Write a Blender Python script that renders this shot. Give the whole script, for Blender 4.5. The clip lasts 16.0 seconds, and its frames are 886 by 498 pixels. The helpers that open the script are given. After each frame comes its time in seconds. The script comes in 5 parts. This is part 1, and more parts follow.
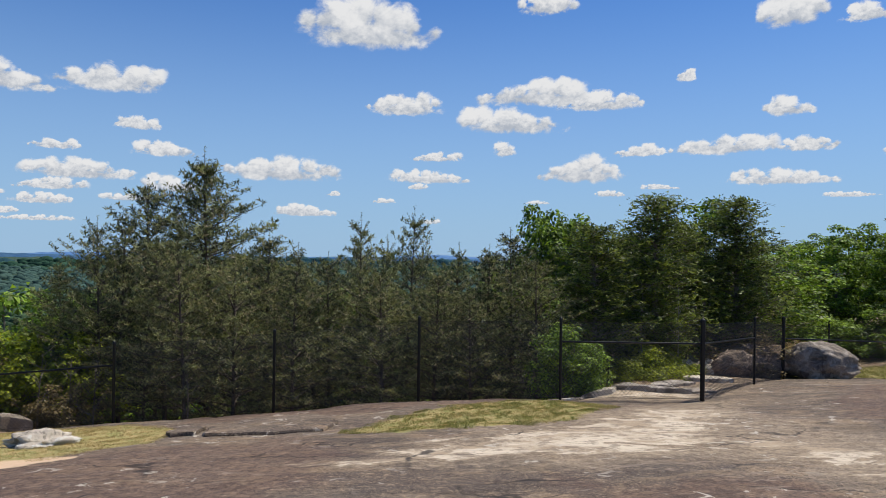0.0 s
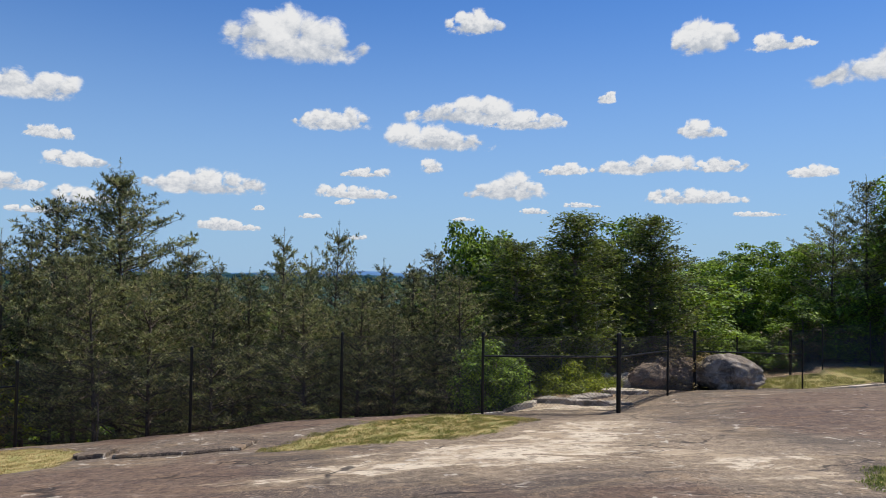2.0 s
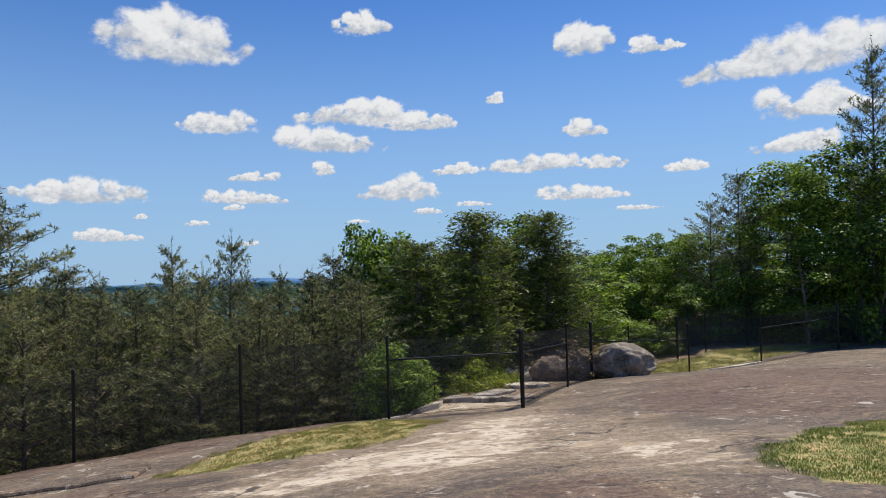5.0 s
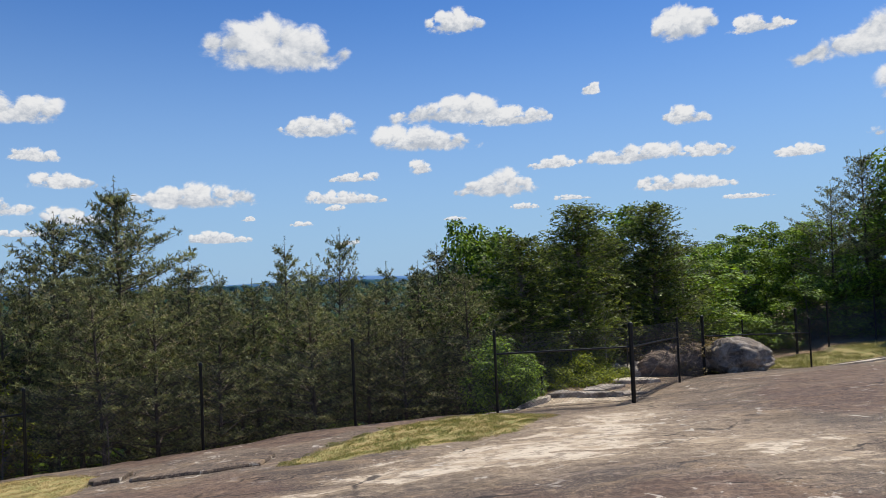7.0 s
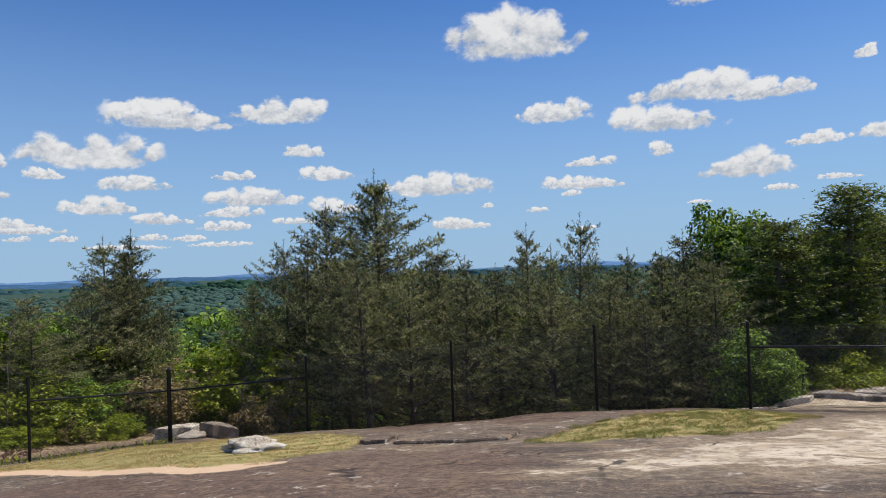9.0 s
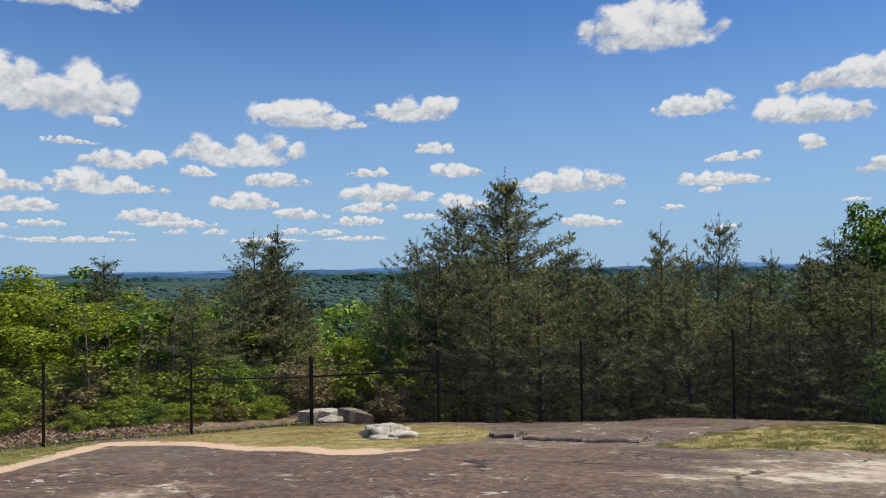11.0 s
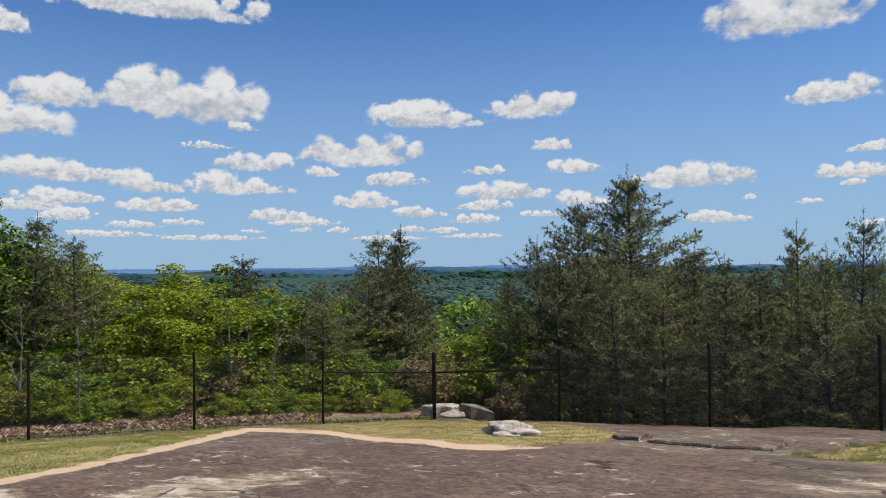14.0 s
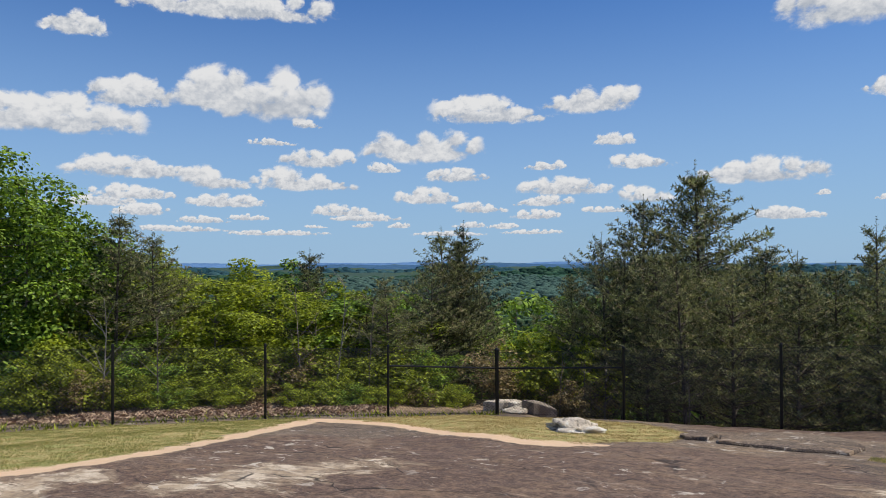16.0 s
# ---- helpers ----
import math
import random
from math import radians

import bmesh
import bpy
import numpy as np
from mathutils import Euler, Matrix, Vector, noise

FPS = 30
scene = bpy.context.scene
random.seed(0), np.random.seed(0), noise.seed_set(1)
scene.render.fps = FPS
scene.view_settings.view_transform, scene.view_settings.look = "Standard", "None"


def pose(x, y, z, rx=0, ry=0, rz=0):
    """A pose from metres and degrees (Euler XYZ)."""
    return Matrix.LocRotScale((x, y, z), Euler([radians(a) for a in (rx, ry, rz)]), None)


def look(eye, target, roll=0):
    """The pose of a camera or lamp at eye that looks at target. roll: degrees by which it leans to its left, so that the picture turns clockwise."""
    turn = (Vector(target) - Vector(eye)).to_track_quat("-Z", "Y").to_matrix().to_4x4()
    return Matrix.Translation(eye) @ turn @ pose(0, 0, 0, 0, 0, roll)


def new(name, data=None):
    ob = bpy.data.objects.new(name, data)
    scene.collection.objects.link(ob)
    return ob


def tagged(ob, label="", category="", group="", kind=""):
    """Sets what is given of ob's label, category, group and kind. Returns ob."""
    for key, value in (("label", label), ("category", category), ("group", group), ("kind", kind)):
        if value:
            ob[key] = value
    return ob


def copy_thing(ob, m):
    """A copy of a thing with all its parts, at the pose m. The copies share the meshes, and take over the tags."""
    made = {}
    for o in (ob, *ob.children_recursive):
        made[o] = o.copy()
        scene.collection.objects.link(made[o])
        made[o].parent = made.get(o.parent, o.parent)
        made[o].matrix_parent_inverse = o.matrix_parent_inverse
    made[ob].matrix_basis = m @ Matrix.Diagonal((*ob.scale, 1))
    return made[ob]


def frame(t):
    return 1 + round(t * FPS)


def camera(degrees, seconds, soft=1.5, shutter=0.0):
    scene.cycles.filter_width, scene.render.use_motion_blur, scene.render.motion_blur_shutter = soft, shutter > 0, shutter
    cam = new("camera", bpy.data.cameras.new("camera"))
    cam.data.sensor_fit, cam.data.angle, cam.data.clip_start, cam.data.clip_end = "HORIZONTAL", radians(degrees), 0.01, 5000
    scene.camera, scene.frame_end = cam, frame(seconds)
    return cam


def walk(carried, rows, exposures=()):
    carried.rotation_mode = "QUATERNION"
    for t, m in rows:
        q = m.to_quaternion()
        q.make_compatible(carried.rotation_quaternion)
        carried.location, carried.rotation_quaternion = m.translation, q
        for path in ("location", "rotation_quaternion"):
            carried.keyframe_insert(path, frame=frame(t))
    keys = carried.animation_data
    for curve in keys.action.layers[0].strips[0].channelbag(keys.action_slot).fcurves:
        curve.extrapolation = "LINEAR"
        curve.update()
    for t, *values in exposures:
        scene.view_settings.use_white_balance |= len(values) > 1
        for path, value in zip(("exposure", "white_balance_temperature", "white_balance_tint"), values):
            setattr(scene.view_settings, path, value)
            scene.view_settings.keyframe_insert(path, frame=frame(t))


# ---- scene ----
cam = camera(64.1, 16.0, soft=0.5)
# seconds, x, y, z, yaw, pitch, roll
ROWS = [
    (0.0, 0.000, 0.001, 2.894, 0.00, 0.17, -0.77),
    (0.5, -0.011, 0.001, 2.884, -1.12, 0.52, -0.86),
    (1.0, 0.021, -0.028, 2.880, -2.14, 0.89, -0.93),
    (1.5, 0.047, -0.047, 2.888, -3.32, 1.30, -1.05),
    (2.0, 0.058, -0.074, 2.884, -5.92, 1.56, -0.93),
    (2.5, 0.045, -0.043, 2.878, -8.93, 1.85, -0.68),
    (3.0, 0.058, -0.057, 2.888, -11.46, 1.92, -0.45),
    (3.5, 0.046, -0.037, 2.898, -12.54, 1.77, -0.02),
    (4.75, 0.010, 0.080, 2.915, -14.30, 1.60, 1.45),
    (6.0, -0.051, 0.160, 2.915, -13.05, 1.36, 2.78),
    (6.5, -0.102, 0.148, 2.895, -10.58, 1.32, 2.74),
    (7.0, -0.157, 0.107, 2.890, -6.37, 1.54, 2.52),
    (7.5, -0.175, 0.035, 2.900, -2.95, 1.62, 2.13),
    (8.0, -0.190, -0.023, 2.897, 0.47, 1.44, 1.93),
    (8.5, -0.250, -0.040, 2.893, 4.68, 0.80, 1.77),
    (9.0, -0.266, -0.116, 2.902, 12.56, 1.08, 1.92),
    (9.5, -0.260, -0.181, 2.906, 16.47, 1.18, 1.91),
    (10.75, -0.262, -0.320, 2.930, 22.00, 1.05, 1.10),
    (12.0, -0.265, -0.472, 2.952, 26.57, 0.94, 0.24),
    (12.5, -0.252, -0.542, 2.973, 29.19, 0.88, 0.53),
    (13.0, -0.253, -0.550, 2.964, 30.37, 1.02, 0.71),
    (13.5, -0.270, -0.530, 2.980, 31.14, 0.71, 0.61),
    (14.0, -0.255, -0.575, 2.980, 32.28, 0.94, 0.69),
    (14.5, -0.265, -0.650, 2.974, 33.37, 0.84, 0.69),
    (15.0, -0.262, -0.665, 2.987, 34.63, 0.79, 0.19),
    (15.5, -0.268, -0.665, 2.992, 35.67, 0.68, 0.15),
    (16.0, -0.259, -0.730, 2.990, 37.13, 0.65, 0.33),
]
walk(cam, [(t, pose(x, y, z, 90 + pitch, roll, yaw)) for t, x, y, z, yaw, pitch, roll in ROWS],
     exposures=[(0.0, 0.0), (3.5, 0.06), (6.5, 0.06), (9.5, -0.02), (12.0, -0.06), (16.0, -0.06)])

# ---- light ----
SUN_EL, SUN_AZ = 63.0, 58.0       # degrees; azimuth from +y towards +x
world = bpy.data.worlds.new("sky")
scene.world = world
world.use_nodes = True
wn = world.node_tree
sky = wn.nodes.new("ShaderNodeTexSky")
sky.sky_type, sky.sun_disc = "NISHITA", False
sky.sun_elevation, sky.sun_rotation = radians(SUN_EL), radians(SUN_AZ)
sky.altitude, sky.air_density, sky.dust_density, sky.ozone_density = 300, 1.0, 0.0, 3.0
# summer haze: the sky pales to light blue towards the horizon
up = wn.nodes.new("ShaderNodeSeparateXYZ")
wn.links.new(wn.nodes.new("ShaderNodeTexCoord").outputs["Generated"], up.inputs[0])
haze = wn.nodes.new("ShaderNodeMapRange")
haze.interpolation_type = "SMOOTHSTEP"
for socket, value in zip(haze.inputs[1:5], (-0.05, 0.42, 0.92, 0.0)):
    socket.default_value = value
wn.links.new(up.outputs["Z"], haze.inputs[0])
tone = wn.nodes.new("ShaderNodeMix")
tone.data_type, tone.blend_type = "RGBA", "MIX"
tone.inputs[7].default_value = (3.2, 4.85, 6.9, 1)
wn.links.new(haze.outputs[0], tone.inputs["Factor"])
clear = wn.nodes.new("ShaderNodeMix")
clear.data_type, clear.blend_type = "RGBA", "MULTIPLY"
clear.inputs["Factor"].default_value = 1.0
clear.inputs[7].default_value = (0.425, 0.735, 1.13, 1)
wn.links.new(sky.outputs[0], clear.inputs[6])
wn.links.new(clear.outputs[2], tone.inputs[6])
wn.links.new(tone.outputs[2], wn.nodes["Background"].inputs[0])
wn.nodes["Background"].inputs[1].default_value = 0.103
sun = new("sun", bpy.data.lights.new("sun", "SUN"))
sun.data.energy, sun.data.angle, sun.data.color = 4.8, radians(0.5), (1.0, 0.93, 0.82)
to_sun = Vector((math.sin(radians(SUN_AZ)) * math.cos(radians(SUN_EL)), math.cos(radians(SUN_AZ)) * math.cos(radians(SUN_EL)), math.sin(radians(SUN_EL))))
sun.matrix_world = look(to_sun * 100, (0, 0, 0))


# ---- material helpers ----
class Mat:
    """A node material with short calls for the nodes it is made of."""

    def __init__(self, name):
        self.m = bpy.data.materials.new(name)
        self.m.use_nodes = True
        self.t = self.m.node_tree
        self.bsdf = self.t.nodes["Principled BSDF"]
        self.out = self.t.nodes["Material Output"]

    def node(self, kind, **props):
        n = self.t.nodes.new(kind)
        for k, v in props.items():
            setattr(n, k, v)
        return n

    def put(self, a, b):
        if isinstance(a, (int, float)):
            b.default_value = a
        elif isinstance(a, tuple):
            b.default_value = (*a, 1) if len(b.default_value) == 4 and len(a) == 3 else a
        else:
            self.t.links.new(a, b)

    def coords(self):
        return self.node("ShaderNodeTexCoord").outputs["Object"]

    def stretch(self, vec, s):
        n = self.node("ShaderNodeMapping")
        self.put(vec, n.inputs["Vector"])
        n.inputs["Scale"].default_value = s
        return n.outputs[0]

    def noise(self, scale, detail=5, rough=0.6, vec=None, warp=0.0):
        n = self.node("ShaderNodeTexNoise")
        n.inputs["Scale"].default_value, n.inputs["Detail"].default_value, n.inputs["Roughness"].default_value = scale, detail, rough
        n.inputs["Distortion"].default_value = warp
        self.put(vec or self.coords(), n.inputs["Vector"])
        return n.outputs[0]

    def node_warp(self):
        """Object coordinates pushed about by noise, for seams that wander."""
        n = self.node("ShaderNodeTexNoise")
        n.inputs["Scale"].default_value, n.inputs["Detail"].default_value = 1.1, 4
        self.put(self.coords(), n.inputs["Vector"])
        m = self.node("ShaderNodeVectorMath", operation="MULTIPLY_ADD")
        self.put(n.outputs["Color"], m.inputs[0])
        m.inputs[1].default_value = (1.2, 1.2, 0)
        self.put(self.coords(), m.inputs[2])
        return m.outputs[0]

    def cells(self, scale, feature="F1", vec=None, out="Distance"):
        n = self.node("ShaderNodeTexVoronoi", feature=feature)
        n.inputs["Scale"].default_value = scale
        self.put(vec or self.coords(), n.inputs["Vector"])
        return n.outputs[out]

    def ramp(self, fac, lo, hi, a=0.0, b=1.0):
        n = self.node("ShaderNodeMapRange", interpolation_type="SMOOTHSTEP")
        for v, i in zip((fac, lo, hi, a, b), n.inputs):
            self.put(v, i)
        return n.outputs[0]

    def math(self, op, a, b=0.0):
        n = self.node("ShaderNodeMath", operation=op)
        self.put(a, n.inputs[0]), self.put(b, n.inputs[1])
        return n.outputs[0]

    def mix(self, fac, a, b):
        n = self.node("ShaderNodeMix", data_type="RGBA")
        self.put(fac, n.inputs["Factor"]), self.put(a, n.inputs[6]), self.put(b, n.inputs[7])
        return n.outputs[2]

    def attr(self, name):
        return self.node("ShaderNodeAttribute", attribute_name=name).outputs["Fac"]

    def random(self):
        return self.node("ShaderNodeObjectInfo").outputs["Random"]

    def island(self):
        return self.node("ShaderNodeNewGeometry").outputs["Random Per Island"]

    def bump(self, height, strength, distance):
        n = self.node("ShaderNodeBump")
        n.inputs["Strength"].default_value, n.inputs["Distance"].default_value = strength, distance
        self.put(height, n.inputs["Height"])
        self.put(n.outputs[0], self.bsdf.inputs["Normal"])

    def done(self, colour, rough=0.8, metal=0.0, spec=0.3):
        self.put(colour, self.bsdf.inputs["Base Color"])
        self.put(rough, self.bsdf.inputs["Roughness"])
        self.bsdf.inputs["Metallic"].default_value = metal
        self.bsdf.inputs["Specular IOR Level"].default_value = spec
        return self.m


def leaf_material(name, dark, light, glow, share=0.4, dead=None, dead_share=0.0):
    """Leaves: reflecting and letting light through, varied by tree and by leaf."""
    k = Mat(name)
    f = k.math("ADD", k.math("MULTIPLY", k.ramp(k.island(), 0.30, 0.95), 0.9), k.math("MULTIPLY", k.random(), 0.25))
    col = k.mix(f, dark, light)
    if dead:
        col = k.mix(k.ramp(k.island(), 1.0 - dead_share, 1.0 - dead_share + 0.01), col, dead)
    k.done(col, 0.5, spec=0.28)
    tr = k.node("ShaderNodeBsdfTranslucent")
    k.put(k.mix(f, dark, glow), tr.inputs[0])
    mx = k.node("ShaderNodeMixShader")
    mx.inputs[0].default_value = share
    k.put(k.bsdf.outputs[0], mx.inputs[1]), k.put(tr.outputs[0], mx.inputs[2]), k.put(mx.outputs[0], k.out.inputs[0])
    return k.m


def bark_material(name, a, b):
    k = Mat(name)
    v = k.stretch(k.coords(), (6, 6, 1.5))
    n = k.noise(3.0, 6, 0.7, v)
    k.bump(n, 0.6, 0.03)
    return k.done(k.mix(k.ramp(n, 0.35, 0.65), a, b), 0.9)


def rock_colour(k):
    """Weathered granite: dark lichen crust over pale stone, at several scales."""
    big = k.noise(0.35, 4, 0.55, warp=0.6)
    mid = k.noise(1.7, 8, 0.70, k.stretch(k.coords(), (0.8, 1.25, 1)), 0.5)
    small = k.noise(9.0, 6, 0.72, warp=0.3)
    fine = k.noise(34.0, 4, 0.75)
    speck = k.noise(120.0, 2, 0.6)
    col = k.mix(k.ramp(big, 0.36, 0.64), (0.096, 0.070, 0.054), (0.172, 0.132, 0.096))
    wide = k.noise(0.9, 6, 0.6, k.stretch(k.coords(), (0.55, 1.5, 1)), 1.2)
    col = k.mix(k.ramp(wide, 0.54, 0.62, 0.0, 0.48), col, (0.318, 0.218, 0.126))
    col = k.mix(k.ramp(wide, 0.44, 0.36, 0.0, 0.65), col, (0.064, 0.042, 0.032))
    col = k.mix(k.ramp(mid, 0.55, 0.66, 0.0, 0.6), col, (0.360, 0.257, 0.155))
    col = k.mix(k.ramp(mid, 0.45, 0.32, 0.0, 0.7), col, (0.048, 0.031, 0.024))
    col = k.mix(k.ramp(small, 0.55, 0.66, 0.0, 0.8), col, (0.392, 0.286, 0.181))
    col = k.mix(k.ramp(small, 0.46, 0.35, 0.0, 0.8), col, (0.032, 0.021, 0.016))
    col = k.mix(k.ramp(fine, 0.54, 0.64, 0.0, 0.6), col, (0.424, 0.320, 0.214))
    col = k.mix(k.ramp(fine, 0.46, 0.36, 0.0, 0.65), col, (0.023, 0.016, 0.013))
    patch = k.noise(0.8, 7, 0.66, k.stretch(k.coords(), (0.8, 1.2, 1)), 0.9)
    col = k.mix(k.ramp(patch, 0.50, 0.40, 0.0, 0.55), col, (0.050, 0.040, 0.034))
    col = k.mix(k.ramp(speck, 0.56, 0.66, 0.0, 0.5), col, (0.466, 0.369, 0.252))
    return col, mid, k.math("ADD", k.math("MULTIPLY", small, 0.7), k.math("MULTIPLY", fine, 0.3)), speck


def ground_material():
    k = Mat("weathered_ground")
    col, mid, fine, speck = rock_colour(k)
    edge = k.math("MULTIPLY", k.math("SUBTRACT", k.noise(3.0, 6, 0.7), 0.5), 1.1)
    crust = k.ramp(k.math("ADD", k.attr("crust"), k.math("MULTIPLY", k.math("SUBTRACT", k.noise(0.8, 6, 0.65, warp=0.6), 0.5), 1.6)), 0.35, 0.75, 0.0, 0.62)
    col = k.mix(crust, col, k.mix(k.ramp(fine, 0.42, 0.6), (0.078, 0.046, 0.034), (0.190, 0.116, 0.079)))
    wander = k.math("MULTIPLY", k.math("SUBTRACT", k.noise(1.3, 8, 0.70, k.stretch(k.coords(), (0.7, 1.6, 1)), 0.8), 0.5), 2.8)
    worn = k.math("ADD", k.attr("pale"), wander)
    apron = k.ramp(k.math("ADD", k.attr("tan"), k.math("MULTIPLY", wander, 0.7)), 0.35, 0.75, 0.0, 0.55)
    col = k.mix(apron, col, k.mix(k.ramp(fine, 0.38, 0.62), (0.190, 0.140, 0.092), (0.440, 0.345, 0.235)))
    col = k.mix(k.ramp(worn, 0.22, 0.52, 0.0, 0.62), col, k.mix(k.ramp(fine, 0.4, 0.6), (0.200, 0.150, 0.100), (0.400, 0.310, 0.205)))
    pale = k.ramp(worn, 0.52, 0.60)
    bare = k.mix(k.ramp(mid, 0.4, 0.6), (0.40, 0.305, 0.20), (0.68, 0.58, 0.44))
    bare = k.mix(k.ramp(k.noise(5.0, 7, 0.7), 0.52, 0.40, 0.0, 0.7), bare, (0.185, 0.140, 0.100))
    col = k.mix(k.math("MULTIPLY", pale, 0.90), col, bare)
    seams = k.cells(0.55, "DISTANCE_TO_EDGE", k.stretch(k.node_warp(), (0.6, 1.5, 1)))
    seam = k.math("MULTIPLY", k.ramp(seams, 0.018, 0.004), k.ramp(k.noise(0.8, 3), 0.48, 0.60))
    col = k.mix(k.math("MULTIPLY", seam, 0.85), col, (0.020, 0.016, 0.014))
    bands = k.noise(1.0, 4, 0.5, k.stretch(k.node_warp(), (0.35, 3.2, 1)))
    band = k.math("MULTIPLY", k.ramp(k.math("ABSOLUTE", k.math("SUBTRACT", bands, 0.5)), 0.012, 0.002), k.ramp(k.noise(0.5, 3), 0.45, 0.6))
    col = k.mix(k.math("MULTIPLY", band, 0.55), col, (0.34, 0.26, 0.19))
    chips = k.math("MULTIPLY", k.ramp(k.noise(4.2, 6, 0.62, warp=0.9), 0.615, 0.645), k.ramp(k.noise(0.6, 2), 0.42, 0.6))
    col = k.mix(k.math("MULTIPLY", chips, 0.8), col, (0.58, 0.52, 0.43))
    sand = k.ramp(k.math("ADD", k.attr("sand"), edge), 0.40, 0.60)
    col = k.mix(sand, col, k.mix(fine, (0.52, 0.355, 0.205), (0.76, 0.56, 0.385)))
    grass = k.ramp(k.math("ADD", k.attr("grass"), edge), 0.42, 0.62)
    col = k.mix(grass, col, k.mix(k.ramp(k.noise(5.0, 5, 0.6), 0.35, 0.65), (0.48, 0.36, 0.16), (0.26, 0.27, 0.085)))
    litter = k.mix(k.ramp(k.cells(14.0, out="Color"), 0.2, 0.9), (0.15, 0.10, 0.06), (0.43, 0.31, 0.195))
    col = k.mix(k.attr("woods"), col, litter)
    canopy = k.mix(k.ramp(k.noise(0.05, 6, 0.6), 0.35, 0.65), (0.014, 0.036, 0.016), (0.036, 0.072, 0.026))
    canopy = k.mix(k.ramp(k.noise(0.004, 3, 0.5), 0.45, 0.6), canopy, (0.024, 0.056, 0.036))
    col = k.mix(k.attr("far"), col, canopy)
    h = k.math("ADD", k.math("MULTIPLY", mid, 1.0), k.math("ADD", k.math("MULTIPLY", fine, 0.22), k.math("MULTIPLY", speck, 0.06)))
    k.bump(h, 0.9, 0.07)
    return k.done(col, k.ramp(mid, 0.3, 0.7, 0.72, 0.92), spec=0.3)


def stone_material(name, lift=1.0, tone=(0.36, 0.31, 0.26)):
    k = Mat(name)
    col, mid, fine, speck = rock_colour(k)
    col = k.mix(0.30 * lift, col, tone)
    crust = k.noise(3.2, 8, 0.68, warp=0.7)
    col = k.mix(k.ramp(crust, 0.52, 0.60, 0.0, 0.55), col, tuple(min(0.85, 1.35 * c) for c in tone))
    col = k.mix(k.ramp(crust, 0.46, 0.38, 0.0, 0.65), col, (0.060, 0.050, 0.042))
    k.bump(k.math("ADD", mid, k.math("MULTIPLY", fine, 0.6)), 1.0, 0.10)
    return k.done(col, 0.85)


def plain(name, colour, rough=0.5, metal=0.0, spec=0.4):
    k = Mat(name)
    n = k.noise(60.0, 4)
    dim = tuple(c * 0.7 for c in colour)
    return k.done(k.mix(n, dim, colour), k.ramp(n, 0.3, 0.7, rough * 0.85, min(1, rough * 1.15)), metal, spec)


GROUND = ground_material()
STONE = stone_material("granite_boulder", 1.3, (0.40, 0.35, 0.29))
PALE_STONE = stone_material("pale_granite", 2.3, (0.82, 0.72, 0.57))
LEDGE_STONE = stone_material("grey_ledge_granite", 1.7, (0.50, 0.45, 0.39))
BROWN_STONE = stone_material("brown_granite", 1.6, (0.36, 0.27, 0.20))
# wire colour is lifted above the coating's black to paint in sun glint
WIRE = plain("black_coated_wire", (0.042, 0.042, 0.043), 0.3, spec=0.5)
BLACK = plain("black_vinyl_coating", (0.009, 0.009, 0.010), 0.4, spec=0.3)
NEEDLES = leaf_material("pine_needles", (0.020, 0.030, 0.012), (0.345, 0.350, 0.150), (0.40, 0.43, 0.11), 0.30, (0.32, 0.235, 0.155), 0.12)
CEDAR = leaf_material("cedar_sprays", (0.034, 0.052, 0.012), (0.215, 0.262, 0.050), (0.32, 0.39, 0.05), 0.36)
LEAVES = leaf_material("broad_leaves", (0.034, 0.070, 0.010), (0.275, 0.405, 0.048), (0.42, 0.62, 0.04), 0.38)
FRESH = leaf_material("spring_leaves", (0.100, 0.130, 0.012), (0.400, 0.465, 0.045), (0.60, 0.68, 0.03), 0.44)
RUSSET = leaf_material("russet_leaves", (0.14, 0.110, 0.045), (0.40, 0.300, 0.135), (0.42, 0.31, 0.11), 0.35)
BARK = bark_material("grey_brown_bark", (0.095, 0.078, 0.062), (0.270, 0.225, 0.185))
PINE_BARK = bark_material("dark_pine_bark", (0.040, 0.032, 0.026), (0.150, 0.120, 0.095))
PALE_BARK = bark_material("pale_grey_bark", (0.16, 0.14, 0.12), (0.34, 0.31, 0.27))


# ---- mesh helpers ----
def mesh(name, verts, faces, mat, parent=None, label="", smooth=False):
    me = bpy.data.meshes.new(name)
    me.from_pydata([tuple(v) for v in verts] if isinstance(verts, list) else verts.tolist(), [], faces if isinstance(faces, list) else faces.tolist())
    me.materials.append(mat)
    if smooth:
        me.polygons.foreach_set("use_smooth", [True] * len(me.polygons))
    me.update()
    ob = new(name, me)
    ob.parent = parent
    return tagged(ob, label)


def part(name, bm, mat, parent, label="", smooth=False):
    me = bpy.data.meshes.new(name)
    bm.to_mesh(me)
    bm.free()
    me.materials.append(mat)
    if smooth:
        me.polygons.foreach_set("use_smooth", [True] * len(me.polygons))
    ob = new(name, me)
    ob.parent = parent
    return tagged(ob, label)


